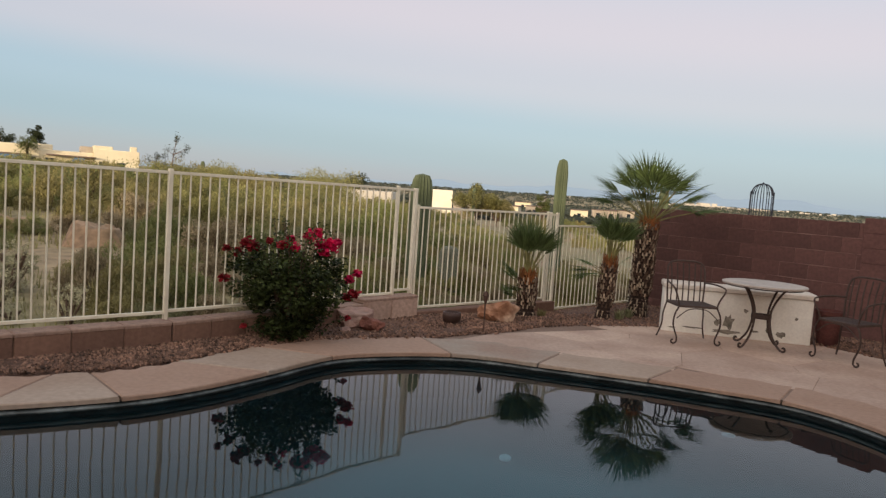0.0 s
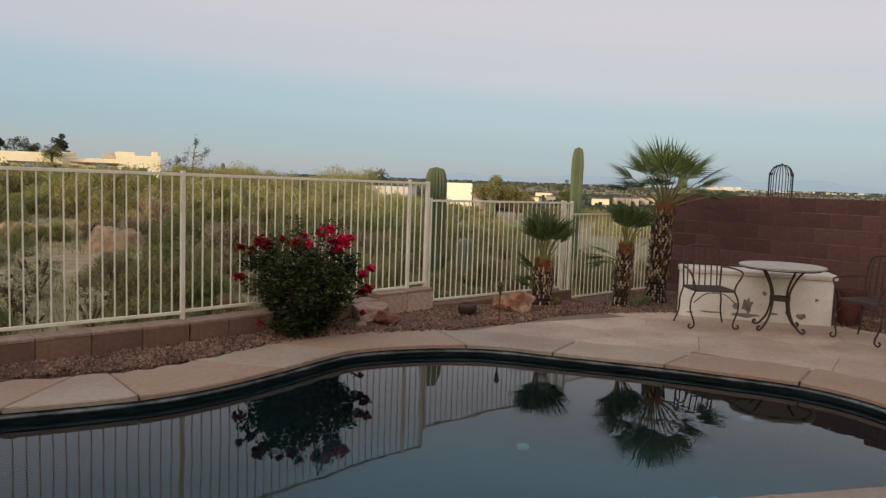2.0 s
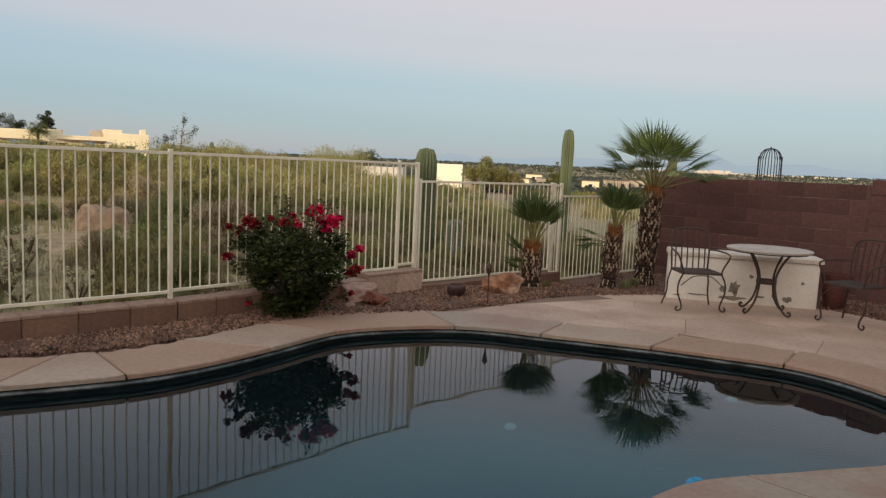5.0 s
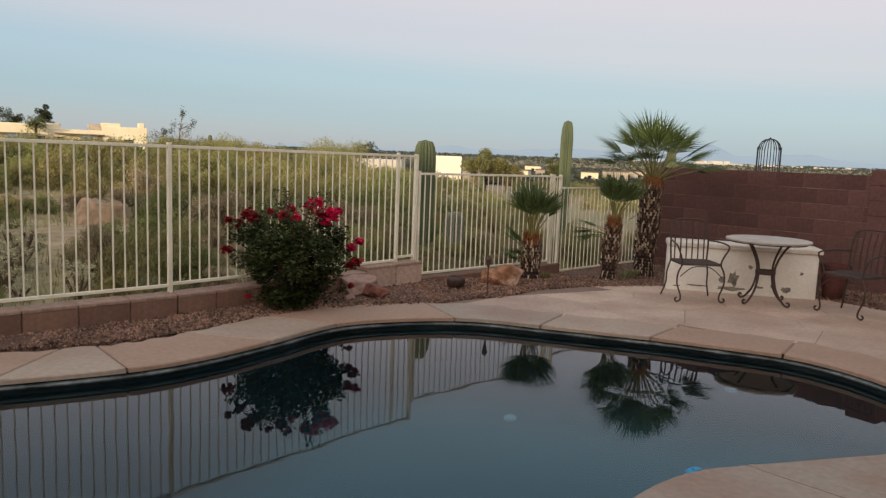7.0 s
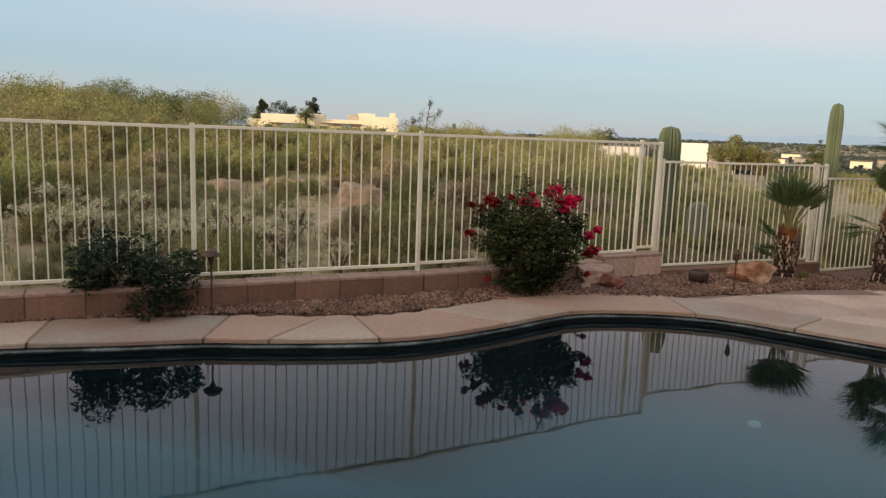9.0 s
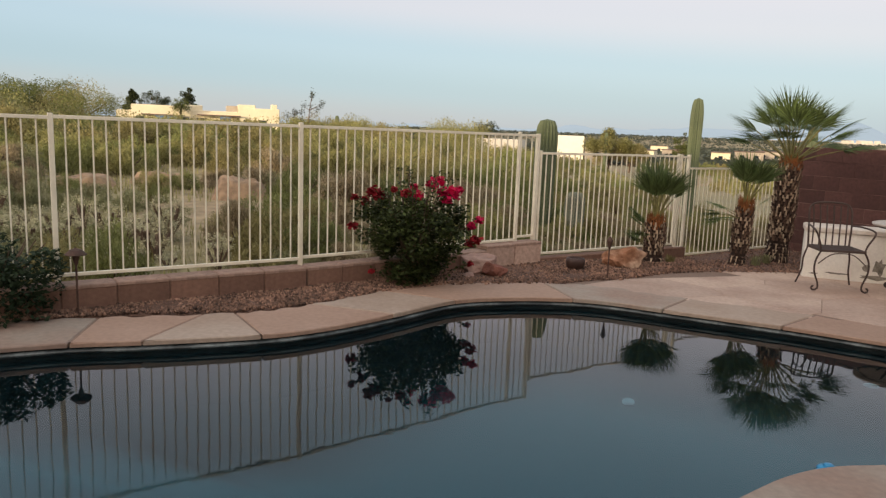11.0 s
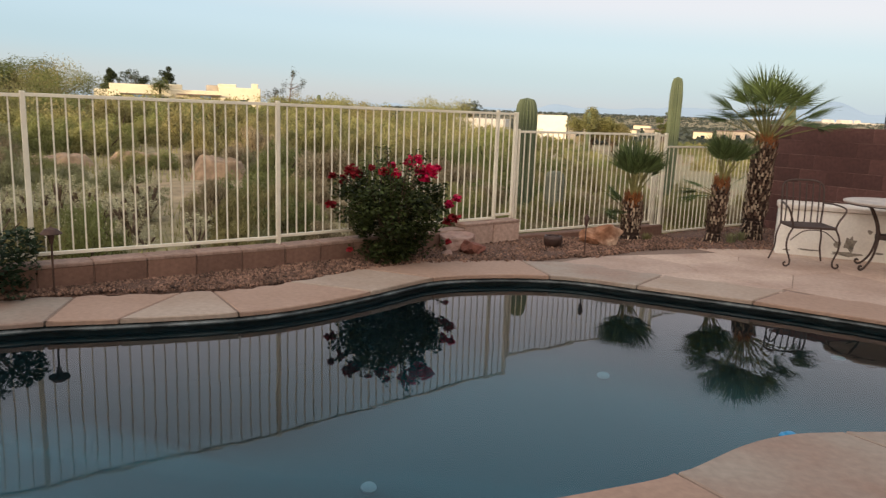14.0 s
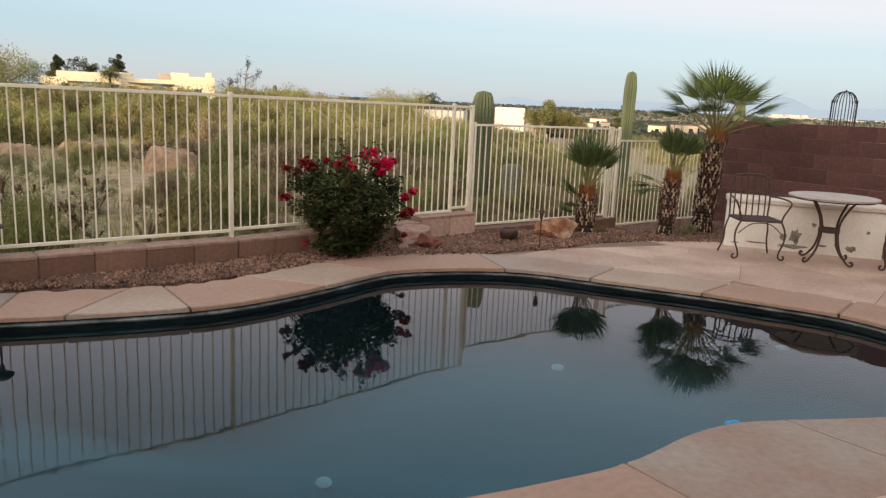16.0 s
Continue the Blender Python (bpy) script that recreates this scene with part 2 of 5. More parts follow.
# ---- mesh helpers ----
class Shape:
    """Collects corners and faces for one mesh."""

    def __init__(self):
        self.v, self.f = [], []

    def add(self, verts, faces):
        k = len(self.v)
        self.v += [tuple(p) for p in verts]
        self.f += [tuple(i + k for i in face) for face in faces]
        return self

    def box(self, sx, sy, sz, m=Matrix(), bevel=0.0):
        """A box of that size, its base centred on m; bevel takes off its upright and top edges."""
        x, y, b = sx / 2, sy / 2, bevel
        if not b:
            pts = [(-x, -y, 0), (x, -y, 0), (x, y, 0), (-x, y, 0), (-x, -y, sz), (x, -y, sz), (x, y, sz), (-x, y, sz)]
            return self.add([m @ Vector(p) for p in pts], [(3, 2, 1, 0), (4, 5, 6, 7), (0, 1, 5, 4), (1, 2, 6, 5), (2, 3, 7, 6), (3, 0, 4, 7)])
        ring = [(-x + b, -y), (x - b, -y), (x, -y + b), (x, y - b), (x - b, y), (-x + b, y), (-x, y - b), (-x, -y + b)]
        top = [(px * (1 - b / x), py * (1 - b / y)) for px, py in ring]
        pts = [(*p, 0) for p in ring] + [(*p, sz - b) for p in ring] + [(*p, sz) for p in top]
        faces = [tuple(range(7, -1, -1)), tuple(range(16, 24))]
        for k in (0, 8):
            faces += [(k + i, k + (i + 1) % 8, k + 8 + (i + 1) % 8, k + 8 + i) for i in range(8)]
        return self.add([m @ Vector(p) for p in pts], faces)

    def tube(self, pts, r, sides=8, ends=True):
        """A round bar along points; r is one radius or one for each point."""
        pts = [Vector(p) for p in pts]
        rs = r if isinstance(r, (list, tuple)) else [r] * len(pts)
        k, up = len(self.v), Vector((0, 0, 1))
        rings = []
        for i, p in enumerate(pts):
            way = (pts[min(i + 1, len(pts) - 1)] - pts[max(i - 1, 0)]).normalized()
            if i:
                side = (last - way * last.dot(way)).normalized()
            else:
                side = way.cross(up if abs(way.z) < 0.95 else Vector((1, 0, 0))).normalized()
            last = side
            over = way.cross(side)
            rings += [p + (side * math.cos(a) + over * math.sin(a)) * rs[i] for a in (2 * math.pi * j / sides for j in range(sides))]
        faces = [(i * sides + j, i * sides + (j + 1) % sides, (i + 1) * sides + (j + 1) % sides, (i + 1) * sides + j) for i in range(len(pts) - 1) for j in range(sides)]
        if ends:
            faces += [tuple(range(sides - 1, -1, -1)), tuple(range((len(pts) - 1) * sides, len(pts) * sides))]
        self.v += [tuple(p) for p in rings]
        self.f += [tuple(i + k for i in face) for face in faces]
        return self

    def turned(self, profile, sides=24, m=Matrix()):
        """A turned body from (radius, height) pairs."""
        pts = [m @ Vector((r * math.cos(2 * math.pi * j / sides), r * math.sin(2 * math.pi * j / sides), z)) for r, z in profile for j in range(sides)]
        faces = [(i * sides + j, i * sides + (j + 1) % sides, (i + 1) * sides + (j + 1) % sides, (i + 1) * sides + j) for i in range(len(profile) - 1) for j in range(sides)]
        faces += [tuple(range(sides - 1, -1, -1)), tuple(range((len(profile) - 1) * sides, len(profile) * sides))]
        return self.add(pts, faces)

    def slab(self, outline, top, bottom, chamfer=0.0):
        """A flat plate with that outline (counter-clockwise), its top edge rounded off."""
        n = len(outline)
        c = Vector((sum(p[0] for p in outline) / n, sum(p[1] for p in outline) / n, 0))
        inner = []
        for p in outline:
            d = Vector((p[0], p[1], 0)) - c
            inner.append(c + d * (1 - chamfer / max(d.length, 0.01)))
        pts = [(p[0], p[1], bottom) for p in outline] + [(p[0], p[1], top - chamfer) for p in outline] + [(p.x, p.y, top) for p in inner]
        faces = [tuple(range(2 * n, 3 * n))] + [(k + i, k + (i + 1) % n, k + n + (i + 1) % n, k + n + i) for k in (0, n) for i in range(n)]
        return self.add(pts, faces)

    def mesh(self, name, mat=None, smooth=False):
        me = bpy.data.meshes.new(name)
        me.from_pydata(self.v, [], self.f)
        if mat:
            me.materials.append(mat)
        if smooth:
            me.shade_smooth()
        return me


def thing(name, label, category, m=Matrix(), group="", kind=""):
    ob = tagged(new(name), label, category, group, kind)
    ob.matrix_world = m
    return ob


def part(name, shape, mat, parent, label="", smooth=False, kind=""):
    """One mesh of its own under a thing or a part; its corners are in the thing's own space."""
    ob = new(name, shape if isinstance(shape, bpy.types.Mesh) else shape.mesh(name, mat, smooth))
    ob.parent = parent
    return tagged(ob, label, kind=kind)


def solid(name, shape, mat, label, category, kind="", smooth=False, m=Matrix(), group=""):
    """A top-level thing of one mesh."""
    ob = tagged(new(name, shape.mesh(name, mat, smooth)), label, category, group, kind)
    ob.matrix_world = m
    return ob


# ---- plan ----
WATER_Z, COPING = -0.103, 0.036
MID = Vector((0.6, 5.0))
# the pool's edge, counter-clockwise from the near bulge
EDGE = [(0.03, 2.53), (0.44, 2.76), (0.77, 2.98), (1.13, 3.35), (1.40, 3.54), (1.69, 3.64), (2.19, 3.78), (2.69, 3.94), (3.15, 4.25), (3.42, 4.70),
        (3.40, 5.20), (3.22, 5.67), (2.92, 6.00), (2.40, 6.24), (1.92, 6.43), (0.96, 6.72), (0.55, 6.85), (0.15, 6.88), (-0.40, 6.74), (-0.92, 6.43),
        (-1.34, 5.75), (-1.70, 5.22), (-2.11, 4.83), (-2.83, 4.43), (-3.26, 4.23), (-3.72, 3.92), (-4.50, 3.40), (-5.00, 2.70), (-4.60, 2.05), (-3.50, 1.75), (-2.00, 1.80), (-0.80, 2.13)]


def smooth_ring(pts, steps):
    out, n = [], len(pts)
    for i in range(n):
        a, b, c, d = (Vector(pts[(i + k) % n]) for k in (-1, 0, 1, 2))
        for s in range(steps):
            t = s / steps
            out.append(0.5 * ((2 * b) + (c - a) * t + (2 * a - 5 * b + 4 * c - d) * t * t + (3 * b - a - 3 * c + d) * t ** 3))
    return out


RIM = smooth_ring(EDGE, 6)


def rim_normal(i):
    d = RIM[(i + 1) % len(RIM)] - RIM[(i - 1) % len(RIM)]
    return Vector((d.y, -d.x)).normalized()


def rim_out(i, w):
    return RIM[i % len(RIM)] + rim_normal(i) * w


def in_pool(x, y, grow=0.0):
    """Whether a place lies in the pool, or within grow of it."""
    inside, n = False, len(RIM)
    for i in range(0, n, 2):
        a, b = RIM[i], RIM[(i + 2) % n]
        if (a.y > y) != (b.y > y) and x < (b.x - a.x) * (y - a.y) / (b.y - a.y) + a.x:
            inside = not inside
    return inside or (grow > 0 and min((Vector((x, y)) - p).length for p in RIM[::3]) < grow)


FENCE_LINE = [Vector(p) for p in ((-6.95, 2.05), (-3.955, 5.03), (-2.47, 6.50), (-0.38, 8.87), (1.65, 10.75), (3.33, 12.40))]
WALL_A, WALL_DIR = Vector((3.40, 12.25)), Vector((0.682, -0.731))


def beyond_fence(x, y):
    """How far a place lies outside the fence; negative inside."""
    return -0.715 * (x + 2.47) + 0.699 * (y - 6.5)


def lerp(a, b, t):
    return a + (b - a) * max(0.0, min(1.0, t))


def land(x, y):
    """Height of the open land: a rise on one side, a long fall to the plain on the other."""
    r, turn = math.hypot(x, y), math.degrees(math.atan2(x, y))
    s = beyond_fence(x, y)
    if y < 1 and x > -7 or turn > 100 or turn < -120:
        s = min(s, -1)
    if s < 0.1:
        return -0.35 if not in_pool(x, y, 0.35) else -2.6
    hilly = max(0.0, min(1.0, (2 - turn) / 26))
    hill = lerp(-0.15, 0.45, (r - 8) / 14) + lerp(0, 0.55, (r - 22) / 45) + lerp(0, 0.25, (r - 65) / 60) + lerp(0, 1.3, (-turn - 37) / 8) * lerp(0, 1, (r - 22) / 40)
    if r > 150:
        hill = lerp(hill, -2, (r - 150) / 200)
    plain = lerp(-0.30, -1.4, (r - 10) / 40) + lerp(0, -1.6, (r - 50) / 80) + lerp(0, 26, (r - 700) / 2800)
    z = hilly * hill + (1 - hilly) * plain
    if r > 150:
        z = lerp(z, plain, (r - 150) / 300)
    bumps = noise.noise((x * 0.35, y * 0.35, 0)) * 0.12 + noise.noise((x * 0.06, y * 0.06, 3)) * min(0.6, r * 0.008)
    return z + bumps * min(1, s)


# ---- ground ----
def build_ground():
    g = Shape()
    radii = [0.0] + [0.35 * 1.075 ** k for k in range(128)]
    radii = [r for r in radii if r < 4400] + [4400]
    spokes = 240
    pts = [(0, 0, -0.35)]
    for r in radii[1:]:
        for j in range(spokes):
            a = 2 * math.pi * j / spokes
            x, y = r * math.sin(a), r * math.cos(a)
            pts.append((x, y, land(x, y)))
    faces = [(0, 1 + (j + 1) % spokes, 1 + j) for j in range(spokes)]
    for i in range(len(radii) - 2):
        k = 1 + i * spokes
        faces += [(k + j, k + (j + 1) % spokes, k + spokes + (j + 1) % spokes, k + spokes + j) for j in range(spokes)]
    g.add(pts, faces)
    solid("ground", g, M_EARTH, "dry reddish desert earth rising to a low hillside", "ground", "structure", smooth=True)


build_ground()


def pool_depth(x, y):
    """The floor falls from the shallow near end to the deep far side."""
    t = max(0.0, min(1.0, (y - 2.4) / 2.6))
    return -1.05 - 1.35 * t * t * (3 - 2 * t)


def build_pool():
    n = len(RIM)
    wall, floor, tile, water = Shape(), Shape(), Shape(), Shape()
    inner = [RIM[i] + rim_normal(i) * 0.03 for i in range(n)]
    ring = lambda z, pts: [(p.x, p.y, z) for p in pts]
    brink = lambda p: 0.52 * pool_depth(p.x, p.y)
    wall.add(ring(-0.20, inner) + [(p.x, p.y, brink(p)) for p in inner], [(i, n + i, n + (i + 1) % n, (i + 1) % n) for i in range(n)])
    # the floor curves up to the wall like a bowl
    levels = (1.0, 0.985, 0.96, 0.92, 0.87, 0.80, 0.72, 0.62, 0.5, 0.35, 0.2, 0.1)
    pts = []
    for k in levels:
        steep = 1 - min(1.0, (1 - k) / 0.45)
        for p in inner:
            q = MID + (p - MID) * k
            pts.append((q.x, q.y, brink(p) + (pool_depth(q.x, q.y) - brink(p)) * math.sqrt(1 - steep * steep)))
    pts.append((MID.x, MID.y, pool_depth(MID.x, MID.y)))
    last = (len(levels) - 1) * n
    floor.add(pts, [(k * n + i, k * n + (i + 1) % n, (k + 1) * n + (i + 1) % n, (k + 1) * n + i) for k in range(len(levels) - 1) for i in range(n)] + [(last + i, last + (i + 1) % n, len(pts) - 1) for i in range(n)])
    lip = [p - rim_normal(i) * 0.012 for i, p in enumerate(inner)]
    nose_line = [p - rim_normal(i) * 0.044 for i, p in enumerate(inner)]
    mid_line = [p - rim_normal(i) * 0.034 for i, p in enumerate(inner)]
    band = lambda rows: [(k * n + i, k * n + n + i, k * n + n + (i + 1) % n, k * n + (i + 1) % n) for k in range(rows) for i in range(n)]
    tile.add(ring(-COPING, inner) + ring(-0.19, lip) + ring(-0.205, inner), band(2))
    nose = Shape()
    nose.add(ring(-0.048, lip) + ring(-0.052, mid_line) + ring(-0.060, nose_line) + ring(-0.068, nose_line) + ring(-0.078, mid_line) + ring(-0.084, lip), band(5))
    edge = [p + rim_normal(i) * 0.004 for i, p in enumerate(inner)]
    water.add(ring(WATER_Z, edge) + [(MID.x, MID.y, WATER_Z)], [((i, (i + 1) % n, n)) for i in range(n)])
    pool = thing("pool", "freeform garden pool with dark plaster", "pool", kind="structure")
    part("pool_wall", wall, M_PLASTER, pool, "nearly black pool wall, dimness of deep water painted in", smooth=True)
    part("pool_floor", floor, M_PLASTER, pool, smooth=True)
    part("tile_band", tile, M_TILE, pool, "black glazed waterline tile", smooth=True)
    part("tile_nose", nose, M_NOSE, pool, "rounded dark grey tile edge with pale scale", smooth=True)
    w = solid("water", water, M_WATER, "still dark blue pool water mirroring the sky", "water", "structure")
    w.visible_shadow = False


build_pool()


def rim_index(x, y):
    return min(range(len(RIM)), key=lambda i: (RIM[i] - Vector((x, y))).length)


def coping_width(i):
    p = RIM[i % len(RIM)]
    if p.y > 4.6 and p.x > 0.6 or p.x > 2.6:
        return 0.62
    if p.y < 4 and p.x > -2:
        return 0.78
    return 0.70


GRAVEL_EDGE = [Vector(p) for p in ((-6.6, 2.2), (-5.2, 3.6), (-4.15, 4.49), (-3.79, 4.76), (-3.36, 5.06), (-2.74, 5.30), (-2.30, 5.64), (-2.01, 5.98), (-1.64, 6.56), (-1.18, 7.04),
                                   (-0.06, 7.54), (0.41, 7.90), (0.70, 8.05), (1.21, 8.66), (1.70, 8.95), (2.79, 9.26), (4.0, 9.00), (4.65, 8.73), (5.18, 8.0), (6.4, 6.4), (7.4, 5.0))]


def deck_ends(x):
    """How far the deck reaches towards the gravel."""
    return float(np.interp(x, [p.x for p in GRAVEL_EDGE], [p.y for p in GRAVEL_EDGE]))


def build_pavement():
    n = len(RIM)
    deck = thing("pavement", "pinkish sandstone flagstone deck round the pool", "pavement", kind="structure")
    bed = Shape()
    far = []
    for i in range(n):
        p = RIM[i]
        if p.x < 0.2 and p.y > 2.6:
            far.append(rim_out(i, 0.68))
        else:
            d = (p - MID).normalized()
            t = 4.6 if p.y > 3.2 else 9.0
            while p.y > 4.4 and t > 0.3 and (p + d * t).y > deck_ends((p + d * t).x) + 0.06:
                t -= 0.05
            far.append(p + d * t)
    near = [RIM[i] + rim_normal(i) * 0.04 for i in range(n)]
    bed.add([(p.x, p.y, -0.0075) for p in near] + [(p.x, p.y, -0.0075) for p in far], [(i, n + i, n + (i + 1) % n, (i + 1) % n)[::-1] for i in range(n)])
    part("mortar_bed", bed, M_GROUT, deck)
    rnd = random.Random(4)
    joints = [rim_index(*p) for p in ((0.77, 2.98), (1.69, 3.64), (2.95, 4.1), (3.4, 5.2), (2.92, 6.0), (1.92, 6.43), (0.96, 6.72), (0.15, 6.88), (-0.92, 6.43),
                                      (-1.34, 5.75), (-2.11, 4.83), (-2.83, 4.43), (-3.26, 4.23), (-4.2, 3.6), (-5.0, 2.7), (-3.9, 1.85), (-2.6, 1.77), (-1.4, 1.95), (-0.4, 2.33))]
    skew = {1: 5, 5: -2, 6: -1, 7: 2, 8: 2, 9: 3, 10: 1, 11: -3, 12: -1}
    for k, a in enumerate(joints):
        b = joints[(k + 1) % len(joints)]
        b = b if b > a else b + n
        oa, ob = a + skew.get(k, 0), b + skew.get((k + 1) % len(joints), 0)
        ob = max(ob, oa + 2)
        inner = [RIM[i % n].copy() for i in range(a, b + 1)]
        outer = [rim_out(i, coping_width(i) + 0.03 * math.sin(i * 1.7)) for i in range(oa, ob + 1)]
        gap = 0.009
        inner[0] += (inner[1] - inner[0]).normalized() * gap
        inner[-1] += (inner[-2] - inner[-1]).normalized() * gap
        outer[0] += (outer[1] - outer[0]).normalized() * gap
        outer[-1] += (outer[-2] - outer[-1]).normalized() * gap
        s = Shape()
        top = rnd.uniform(-0.002, 0.003)
        ring = inner + outer[::-1]
        # counter-clockwise seen from above
        s.add(*plate(ring, top, -COPING, 0.008))
        part("coping_stone", s, M_STONE_PALE if k in (5, 8, 10, 13, 16) else M_STONE_DUN if k in (0, 1, 6, 12, 14) else M_STONE_WARM, deck)
    # irregular flags behind the coping
    seeds = []
    while len(seeds) < 120:
        p = Vector((rnd.uniform(-5, 7.5), rnd.uniform(-3.5, 9.4)))
        if in_pool(p.x, p.y, 0.5) or p.y > 9.15 - 0.225 * (p.x - 2.95) or 0.731 * p.x + 0.682 * p.y > 9.3 or (p.x < 0.5 and p.y > 2.5) or p.y > 7.2 + 0.9 * p.x:
            continue
        if all((p - q).length > 0.62 for q in seeds):
            seeds.append(p)
    for p in seeds:
        cell = [p + Vector(c) for c in ((-0.9, -0.9), (0.9, -0.9), (0.9, 0.9), (-0.9, 0.9))]
        for q in seeds:
            if q is not p and (q - p).length < 2.4:
                cell = cut(cell, (p + q) / 2, (p - q).normalized(), 0.0025)
        near_i = min(range(0, n, 2), key=lambda i: (RIM[i] - p).length)
        d = (p - RIM[near_i]).normalized()
        cell = cut(cell, RIM[near_i] + d * (coping_width(near_i) * 0.9), d, 0.0)
        for e, g in zip(GRAVEL_EDGE, GRAVEL_EDGE[1:]):
            if p.x > 0 and ((e + g) / 2 - p).length < 1.6:
                w = (g - e).normalized()
                cell = cut(cell, e, Vector((w.y, -w.x)), -0.07)
        if len(cell) > 2:
            s = Shape()
            s.add(*plate(cell, -0.003 + rnd.uniform(-0.001, 0.001), -0.03, 0.003))
            part("flagstone", s, M_FLAG, deck)


def cut(poly, point, normal, gap):
    """The part of a convex outline on the side of the line that the normal points to."""
    out = []
    for i, a in enumerate(poly):
        b = poly[(i + 1) % len(poly)]
        da, db = (a - point).dot(normal) - gap, (b - point).dot(normal) - gap
        if da >= 0:
            out.append(a)
        if (da >= 0) != (db >= 0):
            out.append(a + (b - a) * (da / (da - db)))
    return out


def plate(ring, top, bottom, chamfer):
    """Corners and faces of a stone plate with that outline and an eased top edge."""
    area = sum(a.x * b.y - b.x * a.y for a, b in zip(ring, ring[1:] + ring[:1]))
    if area < 0:
        ring = ring[::-1]
    n = len(ring)
    inner = []
    for i, p in enumerate(ring):
        e = ring[(i + 1) % n] - ring[i - 1]
        inner.append(p + Vector((-e.y, e.x)).normalized() * chamfer)
    pts = [(p.x, p.y, bottom) for p in ring] + [(p.x, p.y, top - chamfer) for p in ring] + [(p.x, p.y, top) for p in inner]
    return pts, [tuple(range(2 * n, 3 * n))] + [(k + i, k + (i + 1) % n, k + n + (i + 1) % n, k + n + i) for k in (0, n) for i in range(n)]


build_pavement()


def build_gravel():
    """The planted strip between deck and fence."""
    inner = GRAVEL_EDGE
    outer = [Vector(p) for p in ((-7.2, 2.0), (-5.6, 3.75), (-4.6, 4.75), (-4.1, 5.2), (-3.5, 5.75), (-3.0, 6.2), (-2.6, 6.65), (-2.2, 7.1), (-1.6, 7.7), (-1.1, 8.2),
                                 (-0.4, 8.95), (0.1, 9.3), (0.6, 9.75), (1.2, 10.25), (1.7, 10.75), (2.5, 11.7), (3.4, 12.4), (4.4, 11.2), (5.9, 9.6), (7.3, 8.1), (8.6, 6.7))]
    s, n, m = Shape(), len(inner), 8
    pts = []
    for a, b in zip(inner, outer):
        for k in range(m + 1):
            p = a + (b - a) * (k / m)
            sink = lerp(0, -0.11, (p.y - 9.0) / 1.6) if p.x > 0 else 0
            pts.append((p.x, p.y, 0.004 - 0.03 * (k == 0) + 0.02 * math.sin(k / m * 3.1) + sink + noise.noise((p.x * 3, p.y * 3, 1)) * 0.012))
    s.add(pts, [(i * (m + 1) + k, (i + 1) * (m + 1) + k, (i + 1) * (m + 1) + k + 1, i * (m + 1) + k + 1) for i in range(n - 1) for k in range(m)])
    solid("gravel_bed", s, M_GRAVEL_BED, "reddish brown gravel bed along the fence", "gravel", "structure", smooth=True)
    rnd, st = random.Random(7), Shape()
    for _ in range(30000):
        i = rnd.randrange(n - 1)
        t, k = rnd.random(), rnd.random()
        p = (inner[i] * (1 - t) + inner[i + 1] * t) * (1 - k) + (outer[i] * (1 - t) + outer[i + 1] * t) * k
        sink = lerp(0, -0.11, (p.y - 9.0) / 1.6) if p.x > 0 else 0
        z = 0.006 + 0.02 * math.sin(k * 3.1) + sink + noise.noise((p.x * 3, p.y * 3, 1)) * 0.012
        r = rnd.choice((0.007, 0.009, 0.012, 0.017)) * rnd.uniform(0.8, 1.3)
        turn = Euler((rnd.random() * 6, rnd.random() * 6, rnd.random() * 6)).to_matrix()
        pts = [Vector((p.x, p.y, z)) + turn @ Vector(c) * r for c in ((1.2, 0, 0), (-1.1, 0.2, 0), (0.1, 0.9, 0.1), (0, -1, 0), (0.2, 0.1, 0.7), (-0.1, 0, -0.7))]
        st.add(pts, [(0, 2, 4), (2, 1, 4), (1, 3, 4), (3, 0, 4), (2, 0, 5), (1, 2, 5), (3, 1, 5), (0, 3, 5)])
    solid("gravel", st, M_PEBBLE, "loose reddish brown and grey gravel stones", "gravel", "stuff")


build_gravel()


# ---- curb, fences, wall ----
def along(a, b):
    d = (b - a)
    return d.length, math.degrees(math.atan2(d.y, d.x))


